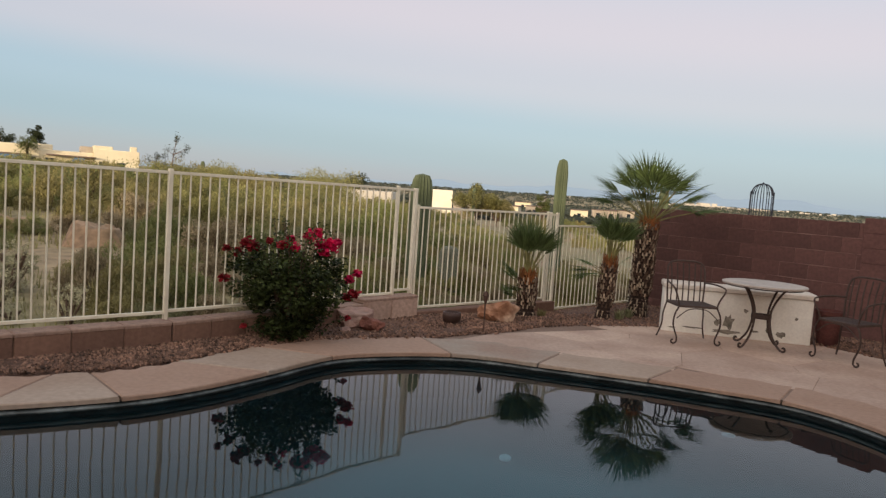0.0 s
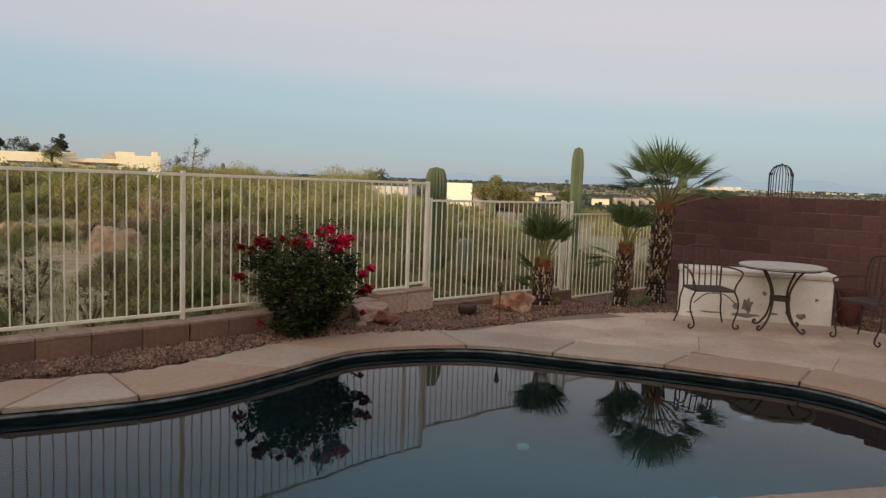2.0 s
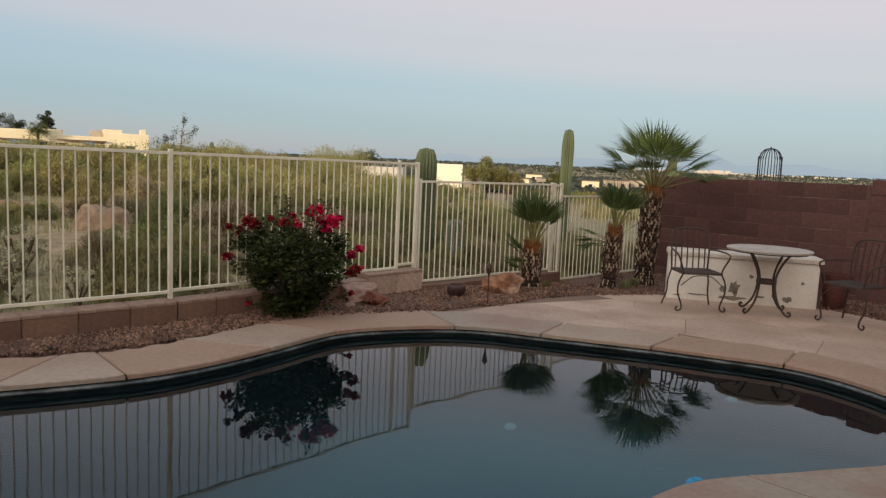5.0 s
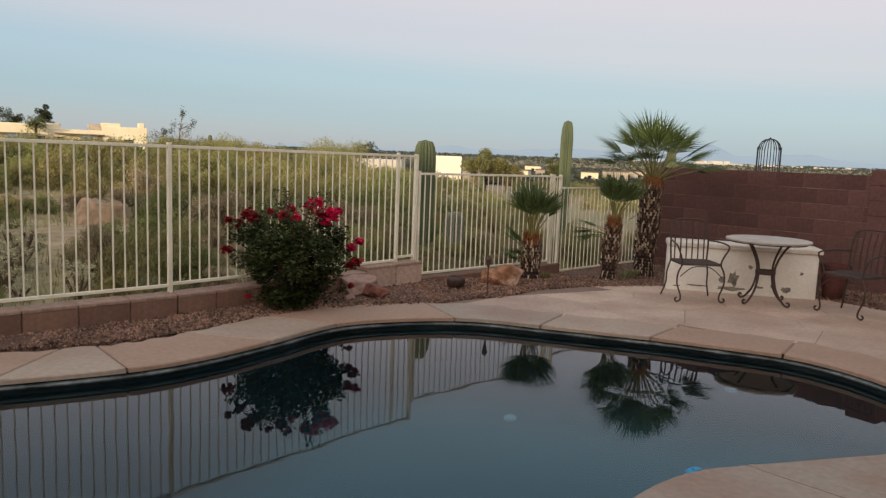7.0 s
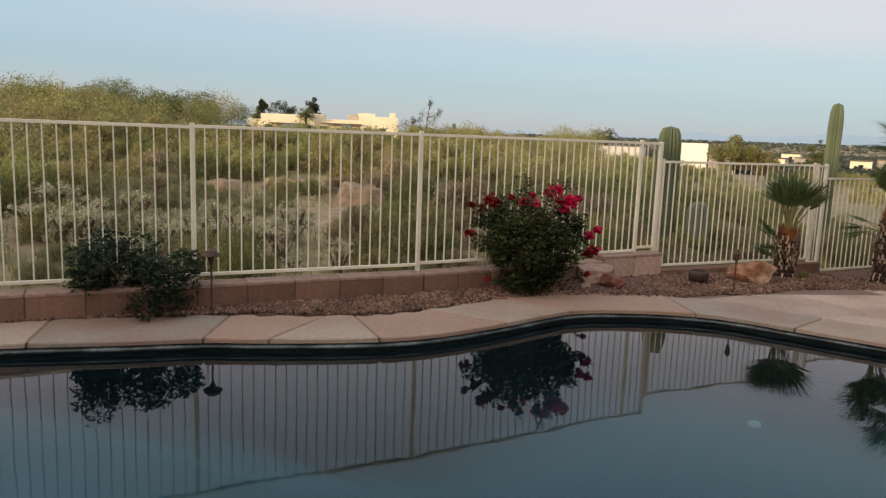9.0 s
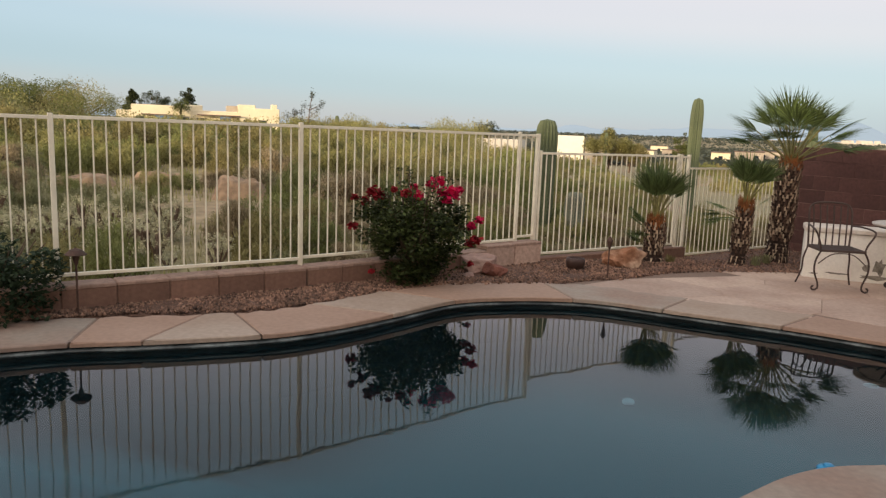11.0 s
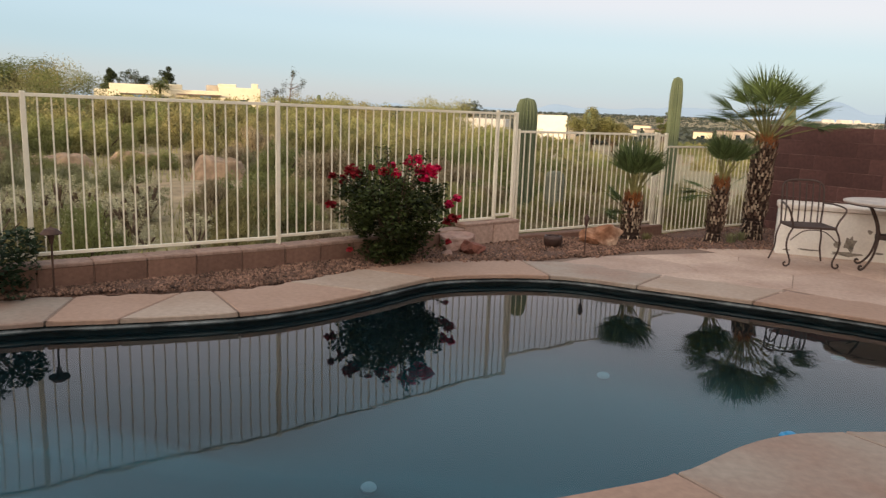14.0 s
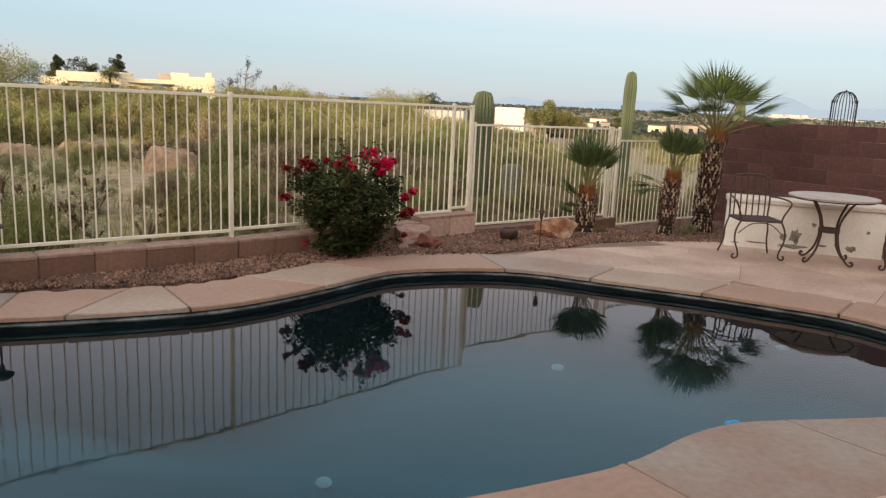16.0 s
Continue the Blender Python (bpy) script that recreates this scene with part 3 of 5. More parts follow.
def build_curb():
    curb = thing("curb_wall", "low reddish concrete block curb under the fence", "curb wall", kind="structure")
    rnd = random.Random(2)
    runs = [(FENCE_LINE[0], FENCE_LINE[1], 0.215), (FENCE_LINE[1], FENCE_LINE[2], 0.215), (FENCE_LINE[2], FENCE_LINE[2].lerp(FENCE_LINE[3], 0.72), 0.215),
            (FENCE_LINE[2].lerp(FENCE_LINE[3], 0.72), FENCE_LINE[3], 0.27)]
    for a, b, top in runs:
        length, turn = along(a, b)
        count = max(1, round(length / 0.405))
        step = length / count
        for k in range(count):
            p = a.lerp(b, (k + 0.5) / count)
            s = Shape().box(step - 0.006, 0.20, top + 0.272, pose(0, -0.062, 0), bevel=0.008)
            ob = part("block", s, M_CURB if top < 0.25 else M_CURB_PALE, curb)
            cap = part("cap", Shape().box(step - 0.003, 0.215, 0.030, pose(0, -0.058, top + 0.270), bevel=0.009), M_CURB_CAP, curb, "pale weathered mortar cap")
            cap.matrix_local = pose(p.x, p.y, -0.30 + rnd.uniform(-0.002, 0.002), 0, 0, turn)
            ob.matrix_local = pose(p.x, p.y, -0.30 + rnd.uniform(-0.004, 0.004), 0, 0, turn + rnd.uniform(-0.4, 0.4)) @ Matrix.Translation((0, 0.0, 0))
    core = Shape()
    for a, b, top in runs:
        length, turn = along(a, b)
        core.box(length, 0.17, top + 0.26, pose((a.x + b.x) / 2, (a.y + b.y) / 2, -0.30, 0, 0, turn) @ pose(0, -0.062, 0))
    part("mortar_core", core, M_MORTAR, curb)
    # concrete strip under gate and lower fence
    strip = Shape()
    for a, b, z in ((FENCE_LINE[3], FENCE_LINE[4], 0.045), (FENCE_LINE[4], FENCE_LINE[5], -0.13)):
        length, turn = along(a, b)
        strip.box(length, 0.16, 0.4, pose((a.x + b.x) / 2, (a.y + b.y) / 2, z - 0.4, 0, 0, turn), bevel=0.01)
    part("footing", strip, M_CURB, curb, "narrow concrete footing")


build_curb()

PICKET = 0.0985


def fence_panel(owner, a, b, low, top, first=True, last=True, post=0.039, foot=0.06, pitch=PICKET):
    """Rails, pickets and posts from a to b, as parts of owner."""
    length, turn = along(a, b)
    m = pose(a.x, a.y, 0, 0, 0, turn)
    for z, name in ((top - 0.028, "top_rail"), (low, "bottom_rail")):
        part(name, Shape().box(length, 0.026, 0.027, m @ pose(length / 2, 0, z), bevel=0.003), M_FENCE, owner)
    for here, want in ((0, first), (length, last)):
        if want:
            part("post", Shape().box(post, post, top - low + foot + 0.02, m @ pose(here, 0, low - foot), bevel=0.004), M_FENCE, owner)
    count = round(length / pitch)
    if count > 1:
        me = Shape().box(0.0112, 0.0112, top - low - 0.05).mesh("picket", M_FENCE)
        for k in range(1, count):
            ob = part("picket", me, None, owner)
            ob.matrix_local = m @ pose(length * k / count, 0, low + 0.027)


def build_fences():
    f = thing("fence", "cream painted steel picket fence on the curb", "fence")
    P = FENCE_LINE
    post2 = P[2].lerp(P[3], 0.904)
    fence_panel(f, P[0], P[0].lerp(P[1], 0.5), 0.26, 1.545)
    fence_panel(f, P[0].lerp(P[1], 0.5), P[1], 0.26, 1.545, first=False)
    fence_panel(f, P[1], P[2], 0.262, 1.552, first=False)
    fence_panel(f, P[2], post2, 0.275, 1.552, first=False)
    fence_panel(f, post2, P[3], 0.31, 1.552, first=False, last=False)
    part("end_post", Shape().box(0.045, 0.045, 1.49, pose(P[3].x, P[3].y, 0.07, 0, 0, 47), bevel=0.004), M_FENCE, f)
    g = thing("gate", "cream painted steel picket gate, closed", "gate")
    d = (P[4] - P[3]).normalized()
    fence_panel(g, P[3] + d * 0.06, P[4] - d * 0.22, 0.078, 1.343, post=0.03, foot=0.0, pitch=0.092)
    low = thing("low_fence", "lower cream steel picket fence beside the gate", "fence")
    fence_panel(low, P[4] - d * 0.16, P[4], 0.02, 1.335, post=0.042, foot=0.08)
    fence_panel(low, P[4], P[5], -0.09, 1.176, first=False, foot=0.05)


build_fences()

WALL_TURN = math.degrees(math.atan2(WALL_DIR.y, WALL_DIR.x))
WALL_M = pose(WALL_A.x, WALL_A.y, 0, 0, 0, WALL_TURN)     # along x from its free end, its face at y = 0


def build_wall():
    w = thing("wall_north", "reddish brown slump block garden wall", "wall", kind="structure")
    w.matrix_world = WALL_M
    rnd = random.Random(9)
    core = Shape().box(7.4, 0.192, 1.86, pose(3.71, 0.1, -0.35))
    part("mortar_core", core, M_JOINT, w)
    course, long = 0.215, 0.405
    alike = [Shape().box(long - 0.003, 0.2, course - 0.009, bevel=0.003).mesh("block", M_WALL), Shape().box(long / 2 - 0.003, 0.2, course - 0.009, bevel=0.003).mesh("block", M_WALL)]
    for r in range(9):
        z = 1.53 - course * (r + 1)
        x = 0.0
        row = [1] if r % 2 else []
        while x < 7.2:
            half = bool(row) and row.pop()
            size = long / 2 if half else long
            ob = part("block", alike[1 if half else 0], None, w)
            ob.matrix_local = pose(x + size / 2, 0.1 + rnd.uniform(-0.002, 0.002), z, 0, 0, rnd.uniform(-0.25, 0.25))
            x += size
    p = Shape()
    for r in range(10):
        p.box(0.40, 0.24, 0.197, pose(3.50, 0.1, 1.60 - 0.203 * (r + 1)), bevel=0.006)
    part("pilaster", p, M_WALL, w)


build_wall()


def build_bench():
    b = thing("garden_bench", "low whitewashed masonry bench with peeling plaster", "bench", m=pose(2.82, 9.105, 0, 0, 0, math.degrees(math.atan2(-0.22, 0.975))))
    body = Shape().box(1.74, 0.42, 0.57, pose(0.87, 0.22, -0.02), bevel=0.012)
    part("body", body, M_STUCCO, b)
    part("cap", Shape().box(1.80, 0.46, 0.06, pose(0.88, 0.22, 0.55), bevel=0.015), M_CAP, b, "worn plaster cap")


build_bench()


def build_shade_walls():
    """Unseen plain house walls behind and beside the viewer, added to shade the yard."""
    h = thing("shade_wall_south", "unseen plain stucco house walls added to shade the yard", "wall", kind="structure")
    part("wall", Shape().box(41, 0.4, 3.75, pose(6.5, -3.4, -0.4)), M_HOUSE, h)
    # added out of view to darken the right end of the yard
    part("side_shade_wall", Shape().box(0.3, 11.6, 4.6, pose(6.6, 2.4, -0.4)), M_HOUSE, h)


M_HOUSE = material("house_stucco", (0.55, 0.43, 0.33), 0.9, spread=0.06, grain=30, blotch=1.5, bump=0.3)
build_shade_walls()


# ---- things ----
M_IRON = material("wrought_iron", (0.062, 0.039, 0.031), 0.7, metal=0.0, spread=0.3, grain=60, blotch=6, bump=0.3, bump_size=0.003, other=(0.045, 0.027, 0.02))
M_BLUE_IRON = material("blue_black_iron", (0.012, 0.017, 0.032), 0.5, metal=0.3, spread=0.3, grain=60, blotch=6, bump=0.2, bump_size=0.003, other=(0.03, 0.03, 0.04))
M_TABLETOP = material("stone_tabletop", (0.46, 0.40, 0.35), 0.7, spread=0.1, grain=50, blotch=5, bump=0.2, other=(0.36, 0.31, 0.27))
M_CLAY = material("dark_terracotta", (0.11, 0.035, 0.028), 0.8, spread=0.2, grain=30, blotch=4)
M_BOWL = material("brown_glazed_clay", (0.06, 0.03, 0.022), 0.55, spread=0.2, grain=20, blotch=5)
M_ROCK = material("orange_rock", (0.28, 0.13, 0.07), 0.9, spread=0.4, grain=9, blotch=4.5, bump=0.8, bump_size=0.03, other=(0.42, 0.30, 0.21), other_at=0.55)
M_ROCK_PALE = material("pale_pink_rock", (0.33, 0.215, 0.17), 0.9, spread=0.25, grain=9, blotch=5, bump=0.8, bump_size=0.03, other=(0.34, 0.20, 0.16))
M_ROCK_RED = material("red_rock", (0.26, 0.10, 0.07), 0.9, spread=0.3, grain=9, blotch=5, bump=0.8, bump_size=0.03)
M_LAMP = material("rusty_lamp", (0.10, 0.055, 0.04), 0.7, metal=0.3, spread=0.2, grain=40, blotch=6)
M_BLUE = material("blue_plastic", (0.01, 0.24, 0.46), 0.35, spread=0.05, grain=10, blotch=4, bump=0)
M_FITTING = material("pale_blue_fitting", (0.16, 0.36, 0.44), 0.5, spread=0.05, grain=10, blotch=4, bump=0)
M_LEAF = leafy("bush_leaf", (0.054, 0.072, 0.020), vary=0.6)
M_LEAF_DARK = leafy("dark_leaf", (0.028, 0.048, 0.020))
M_PETAL_DULL = leafy("faded_red_petal", (0.34, 0.022, 0.030), vary=0.4, through_it=0.3)
M_PETAL = leafy("crimson_petal", (0.67, 0.015, 0.092), vary=0.25, through_it=0.35)
M_TWIG = material("twig", (0.14, 0.09, 0.06), 0.9, spread=0.3, grain=20, blotch=4)
M_FROND = leafy("palm_leaf", (0.095, 0.135, 0.046), vary=0.45, through_it=0.2)
M_PETIOLE = material("petiole", (0.22, 0.20, 0.07), 0.6, spread=0.2, grain=12, blotch=5, bump=0.1)
M_FIBRE = material("orange_fibre", (0.30, 0.11, 0.035), 0.95, spread=0.4, grain=60, blotch=8, bump=0.6)
M_BOOT = material("leaf_base", (0.115, 0.066, 0.042), 0.9, spread=0.3, grain=20, blotch=14, bump=0.3, other=(0.06, 0.035, 0.024), other_at=0.5, per_island=0.45)
M_BOOT_TIP = material("leaf_base_tip", (0.36, 0.275, 0.19), 0.9, spread=0.25, grain=20, blotch=14, bump=0.3, other=(0.26, 0.17, 0.11), other_at=0.55, per_island=0.5)
M_TRUNK = material("palm_trunk", (0.035, 0.02, 0.014), 0.95, spread=0.3, grain=25, blotch=8, bump=0.6)
M_CACTUS = material("saguaro_skin", (0.105, 0.128, 0.066), 0.75, spread=0.12, grain=30, blotch=1.4, bump=0.2, other=(0.080, 0.10, 0.056))
M_CACTUS_GREY = material("grey_cactus_skin", (0.20, 0.21, 0.15), 0.8, spread=0.15, grain=30, blotch=2.4, bump=0.2)
M_SHRUB = [leafy("olive_shrub", (0.285, 0.246, 0.10), vary=0.15), leafy("grey_green_shrub", (0.265, 0.26, 0.13), vary=0.15), leafy("yellow_green_shrub", (0.298, 0.28, 0.108), vary=0.14), leafy("green_shrub", (0.212, 0.225, 0.078), vary=0.15), leafy("dry_brush", (0.34, 0.268, 0.16), vary=0.25)]
M_STRAW = leafy("straw_grass", (0.36, 0.325, 0.135), vary=0.3)
M_CHOLLA = leafy("pale_cholla", (0.52, 0.475, 0.285), vary=0.3, through_it=0.1)
M_TREE = leafy("tree_leaf", (0.16, 0.18, 0.062), vary=0.2)
M_FAR_SCRUB = leafy("far_scrub", (0.095, 0.108, 0.082))
M_PINE = leafy("pine_needles", (0.07, 0.085, 0.04))
M_ADOBE = material("cream_adobe", (0.72, 0.635, 0.45), 0.9, spread=0.04, grain=2, blotch=0.3, bump=0.1, other=(0.67, 0.58, 0.41))
M_WHITE_WALL = material("white_house_wall", (0.74, 0.68, 0.54), 0.9, spread=0.04, grain=2, blotch=0.3, bump=0.1, other=(0.74, 0.69, 0.58))
M_TAN = material("tan_adobe", (0.47, 0.40, 0.325), 0.9, spread=0.06, grain=2, blotch=0.3, bump=0.1)
M_TOWN = material("pale_town_walls", (0.56, 0.52, 0.46), 0.9, spread=0.1, grain=0.1, blotch=0.02, bump=0, other=(0.38, 0.34, 0.30))
M_ROOF = material("brown_roof", (0.16, 0.11, 0.09), 0.9, spread=0.1, grain=3, blotch=0.5)
M_GLASS = material("dark_window", (0.02, 0.03, 0.045), 0.1, spread=0.05, grain=2, blotch=0.4, bump=0)
M_AWNING = material("blue_awning", (0.10, 0.17, 0.26), 0.8, spread=0.08, grain=5, blotch=1)


def leaves(st, spots, size, rnd, slim=0.5, flat=0.0):
    """Small pointed leaves at the given spots, turned every way."""
    for p in spots:
        a = rnd.uniform(0, 6.283)
        way = Vector((math.cos(a), math.sin(a), rnd.uniform(-0.9, 0.9) * (1 - flat))).normalized()
        side = way.cross(Vector((rnd.gauss(0, 0.5), rnd.gauss(0, 0.5), 1))).normalized()
        s = size * rnd.uniform(0.65, 1.35)
        st.add([p - way * s * 0.5, p + side * s * slim * 0.5, p + way * s * 0.5, p - side * s * slim * 0.5], [(0, 1, 2, 3)])


def clump_spots(clumps, count, rnd, shell=0.55):
    """Spots thick near the outside of a number of round clumps: (centre, radius)."""
    total = sum(r * r for _, r in clumps)
    for c, r in clumps:
        for _ in range(int(count * r * r / total)):
            d = Vector((rnd.gauss(0, 1), rnd.gauss(0, 1), rnd.gauss(0, 1))).normalized()
            yield Vector(c) + d * r * (shell + (1 - shell) * rnd.random() ** 0.6) * rnd.uniform(0.85, 1.12)


def scroll(centre, r, start, turns, flat_to, steps=14):
    """A flat spiral in the upright plane that the direction flat_to spans with z."""
    out = []
    for k in range(steps + 1):
        t = k / steps
        a, q = start + turns * 2 * math.pi * t, r * (1 - 0.72 * t)
        out.append(Vector(centre) + Vector(flat_to) * (q * math.cos(a)) + Vector((0, 0, 1)) * (q * math.sin(a)))
    return out


def bend(*pts, steps=6):
    """A smooth line through points."""
    pts = [Vector(p) for p in pts]
    out = []
    for i in range(len(pts) - 1):
        a, b, c, d = pts[max(i - 1, 0)], pts[i], pts[i + 1], pts[min(i + 2, len(pts) - 1)]
        for k in range(steps):
            t = k / steps
            out.append(0.5 * ((2 * b) + (c - a) * t + (2 * a - 5 * b + 4 * c - d) * t * t + (3 * b - a - 3 * c + d) * t ** 3))
    return out + [pts[-1]]


def garden_chair(m):
    """A wrought iron armchair; it faces -y."""
    c = thing("garden_chair", "dark wrought iron garden chair with slatted back and scrolled legs", "chair", m, group="garden chairs")
    seat = Shape()
    seat.box(0.46, 0.025, 0.025, pose(0, -0.21, 0.43), bevel=0.004).box(0.44, 0.025, 0.025, pose(0, 0.20, 0.43), bevel=0.004)
    for x in (-0.22, 0.22):
        seat.box(0.025, 0.40, 0.025, pose(x, -0.005, 0.43), bevel=0.004)
    part("seat_frame", seat, M_IRON, c)
    for k in range(9):
        part("seat_slat", Shape().box(0.030, 0.40, 0.008, pose(-0.18 + 0.045 * k, -0.005, 0.447)), M_IRON, c)
    for k in range(6):
        x = -0.175 + 0.07 * k
        part("back_bar", Shape().tube(bend((x, 0.20, 0.45), (x, 0.22, 0.70), (x * 1.05, 0.265, 0.895)), 0.008, 6), M_IRON, c)
    back = Shape()
    back.tube(bend((-0.215, 0.20, 0.44), (-0.225, 0.22, 0.70), (-0.20, 0.265, 0.89), (0, 0.275, 0.925), (0.20, 0.265, 0.89), (0.225, 0.22, 0.70), (0.215, 0.20, 0.44)), 0.011, 8)
    part("back_frame", back, M_IRON, c)
    for sx in (-1, 1):
        arm = Shape().tube(bend((sx * 0.225, 0.22, 0.68), (sx * 0.27, 0.05, 0.685), (sx * 0.30, -0.16, 0.67), (sx * 0.29, -0.23, 0.63), (sx * 0.24, -0.21, 0.52), (sx * 0.22, -0.20, 0.44)), 0.010, 8)
        part("armrest", arm, M_IRON, c)
        front = Shape().tube(bend((sx * 0.22, -0.205, 0.44), (sx * 0.265, -0.21, 0.34), (sx * 0.27, -0.21, 0.22), (sx * 0.225, -0.215, 0.09), (sx * 0.225, -0.22, 0.035)) +
                             scroll((sx * 0.265, -0.22, 0.045), 0.038, math.pi if sx > 0 else 0, 0.75 * sx, (1, 0, 0))[2:], 0.010, 8)
        part("leg", front, M_IRON, c)
        rear = Shape().tube(bend((sx * 0.215, 0.20, 0.44), (sx * 0.245, 0.215, 0.30), (sx * 0.25, 0.22, 0.16), (sx * 0.29, 0.25, 0.008)), 0.010, 8)
        part("leg", rear, M_IRON, c)
    brace = Shape().tube(bend((-0.24, -0.21, 0.30), (-0.12, -0.21, 0.40), (0, -0.21, 0.42), (0.12, -0.21, 0.40), (0.24, -0.21, 0.30)), 0.006, 6)
    part("brace", brace, M_IRON, c)
    return c


garden_chair(pose(2.93, 8.42, -0.002, 0, 0, 3))
garden_chair(pose(4.49, 7.88, -0.002, 0, 0, -63))


def garden_table(m):
    t = thing("garden_table", "round garden table with pale stone top on scrolled iron legs", "table", m)
    part("tabletop", Shape().turned([(0.42, 0.722), (0.452, 0.725), (0.462, 0.738), (0.458, 0.750), (0.44, 0.755)], 48), M_TABLETOP, t, smooth=False)
    for a in (19, 109, 199, 289):
        turn = pose(0, 0, 0, 0, 0, a)
        pts = bend((0.30, 0, 0.716), (0.225, 0, 0.64), (0.135, 0, 0.48), (0.118, 0, 0.33), (0.165, 0, 0.16), (0.26, 0, 0.045), (0.315, 0, 0.02))
        pts += scroll((0.32, 0, 0.050), 0.030, -math.pi / 2, 0.7, (1, 0, 0))[2:]
        part("leg", Shape().tube([turn @ p for p in pts], 0.0125, 8), M_IRON, t)
    part("shelf", Shape().turned([(0.096, 0.345), (0.110, 0.345), (0.110, 0.392), (0.096, 0.392), (0.096, 0.346)], 28), M_IRON, t, "dark iron band joining the legs")
    part("rim", Shape().tube([Vector((0.41 * math.cos(k * math.pi / 20), 0.41 * math.sin(k * math.pi / 20), 0.712)) for k in range(41)], 0.007, 6), M_IRON, t)


garden_table(pose(3.72, 8.34, 0, 0, 0, 10))


def stains():
    rnd = random.Random(12)
    bench = bpy.data.objects["garden_bench"]
    for x, z, w, h in ((0.66, 0.17, 0.09, 0.11), (0.79, 0.18, 0.15, 0.22), (0.75, 0.06, 0.36, 0.07), (0.98, 0.34, 0.06, 0.06), (1.40, 0.09, 0.14, 0.09), (1.24, 0.13, 0.05, 0.07), (1.56, 0.30, 0.05, 0.05), (0.36, 0.07, 0.26, 0.025), (1.08, 0.33, 0.03, 0.05), (1.10, 0.10, 0.10, 0.03), (0.12, 0.05, 0.10, 0.02)):
        n, pts = 14, []
        for k in range(n):
            a = 2 * math.pi * k / n
            q = rnd.uniform(0.55, 1.1)
            pts.append((x + w / 2 * q * math.cos(a), z + h / 2 * q * math.sin(a)))
        s = Shape()
        s.add([(px, 0.0085, pz) for px, pz in pts] + [(px, 0.02, pz) for px, pz in pts], [tuple(range(n))[::-1]] + [(k, (k + 1) % n, n + (k + 1) % n, n + k) for k in range(n)])
        part("bare_patch", s, M_PEEL, bench, "patch where the plaster has come off")


stains()


def obelisk(m):
    """A tall domed wire trellis; its lower part stands hidden behind the wall."""
    b = thing("garden_obelisk", "black domed wire obelisk rising behind the garden wall", "trellis", m)
    r, h = 0.21, 2.27
    for k in range(12):
        a = 2 * math.pi * k / 12
        d = Vector((math.cos(a), math.sin(a), 0))
        part("wire", Shape().tube(bend(d * r + Vector((0, 0, -0.1)), d * r + Vector((0, 0, h - 0.15)), d * r * 0.97 + Vector((0, 0, h)), d * r * 0.80 + Vector((0, 0, h + 0.12)), d * r * 0.45 + Vector((0, 0, h + 0.19)), d * 0.01 + Vector((0, 0, h + 0.21)), steps=4), 0.0085, 5), M_BLUE_IRON, b)
    for z in (0.3, 1.1, 1.85):
        part("hoop", Shape().tube([Vector((r * math.cos(k * math.pi / 14), r * math.sin(k * math.pi / 14), z)) for k in range(29)], 0.006, 5), M_BLUE_IRON, b)
    part("finial", Shape().turned([(0.004, h + 0.20), (0.026, h + 0.215), (0.004, h + 0.24)], 10), M_BLUE_IRON, b)


obelisk(pose(6.02, 14.0, -0.35))


def planter(m):
    p = thing("planter", "dark reddish terracotta planter beside the bench", "planter", m)
    part("pot", Shape().turned([(0.11, 0.0), (0.145, 0.20), (0.155, 0.38), (0.17, 0.385), (0.172, 0.43), (0.15, 0.432), (0.14, 0.36)], 28), M_CLAY, p, smooth=False)
    part("soil", Shape().turned([(0.01, 0.37), (0.142, 0.37), (0.143, 0.378), (0.01, 0.38)], 20), M_GRAVEL_BED, p)


planter(pose(4.80, 8.88, -0.005))


def clay_bowl(m):
    b = thing("clay_bowl", "dark brown clay bowl standing on the gravel", "bowl", m)
    part("bowl", Shape().turned([(0.085, 0.0), (0.12, 0.05), (0.13, 0.12), (0.12, 0.165), (0.105, 0.168), (0.10, 0.15), (0.09, 0.06), (0.02, 0.05)], 28), M_BOWL, b, smooth=True)


clay_bowl(pose(0.155, 8.42, 0.01) @ Matrix.Scale(0.86, 4))


def rock(name, label, mat, m, size, seed):
    """A weathered boulder with flat breaks."""
    bm = bmesh.new()
    bmesh.ops.create_icosphere(bm, subdivisions=4, radius=1.0)
    rnd = random.Random(seed)
    planes = [(Vector((rnd.gauss(0, 1), rnd.gauss(0, 1), rnd.gauss(0, 0.8))).normalized(), rnd.uniform(0.50, 0.82)) for _ in range(13)]
    for v in bm.verts:
        p = v.co.copy()
        for n, d in planes:
            over = p.dot(n) - d
            if over > 0:
                p -= n * over * 0.93
        p *= 1 + 0.16 * noise.noise(p * 2.2 + Vector((seed, 0, 0))) + 0.07 * noise.noise(p * 6) + 0.035 * noise.noise(p * 15)
        v.co = Vector((p.x * size[0], p.y * size[1], (p.z + 0.75) * size[2]))
    me = bpy.data.meshes.new(name)
    bm.to_mesh(me)
    bm.free()
    me.materials.append(mat)
    ob = tagged(new(name, me), label, "rock")
    ob.matrix_world = m


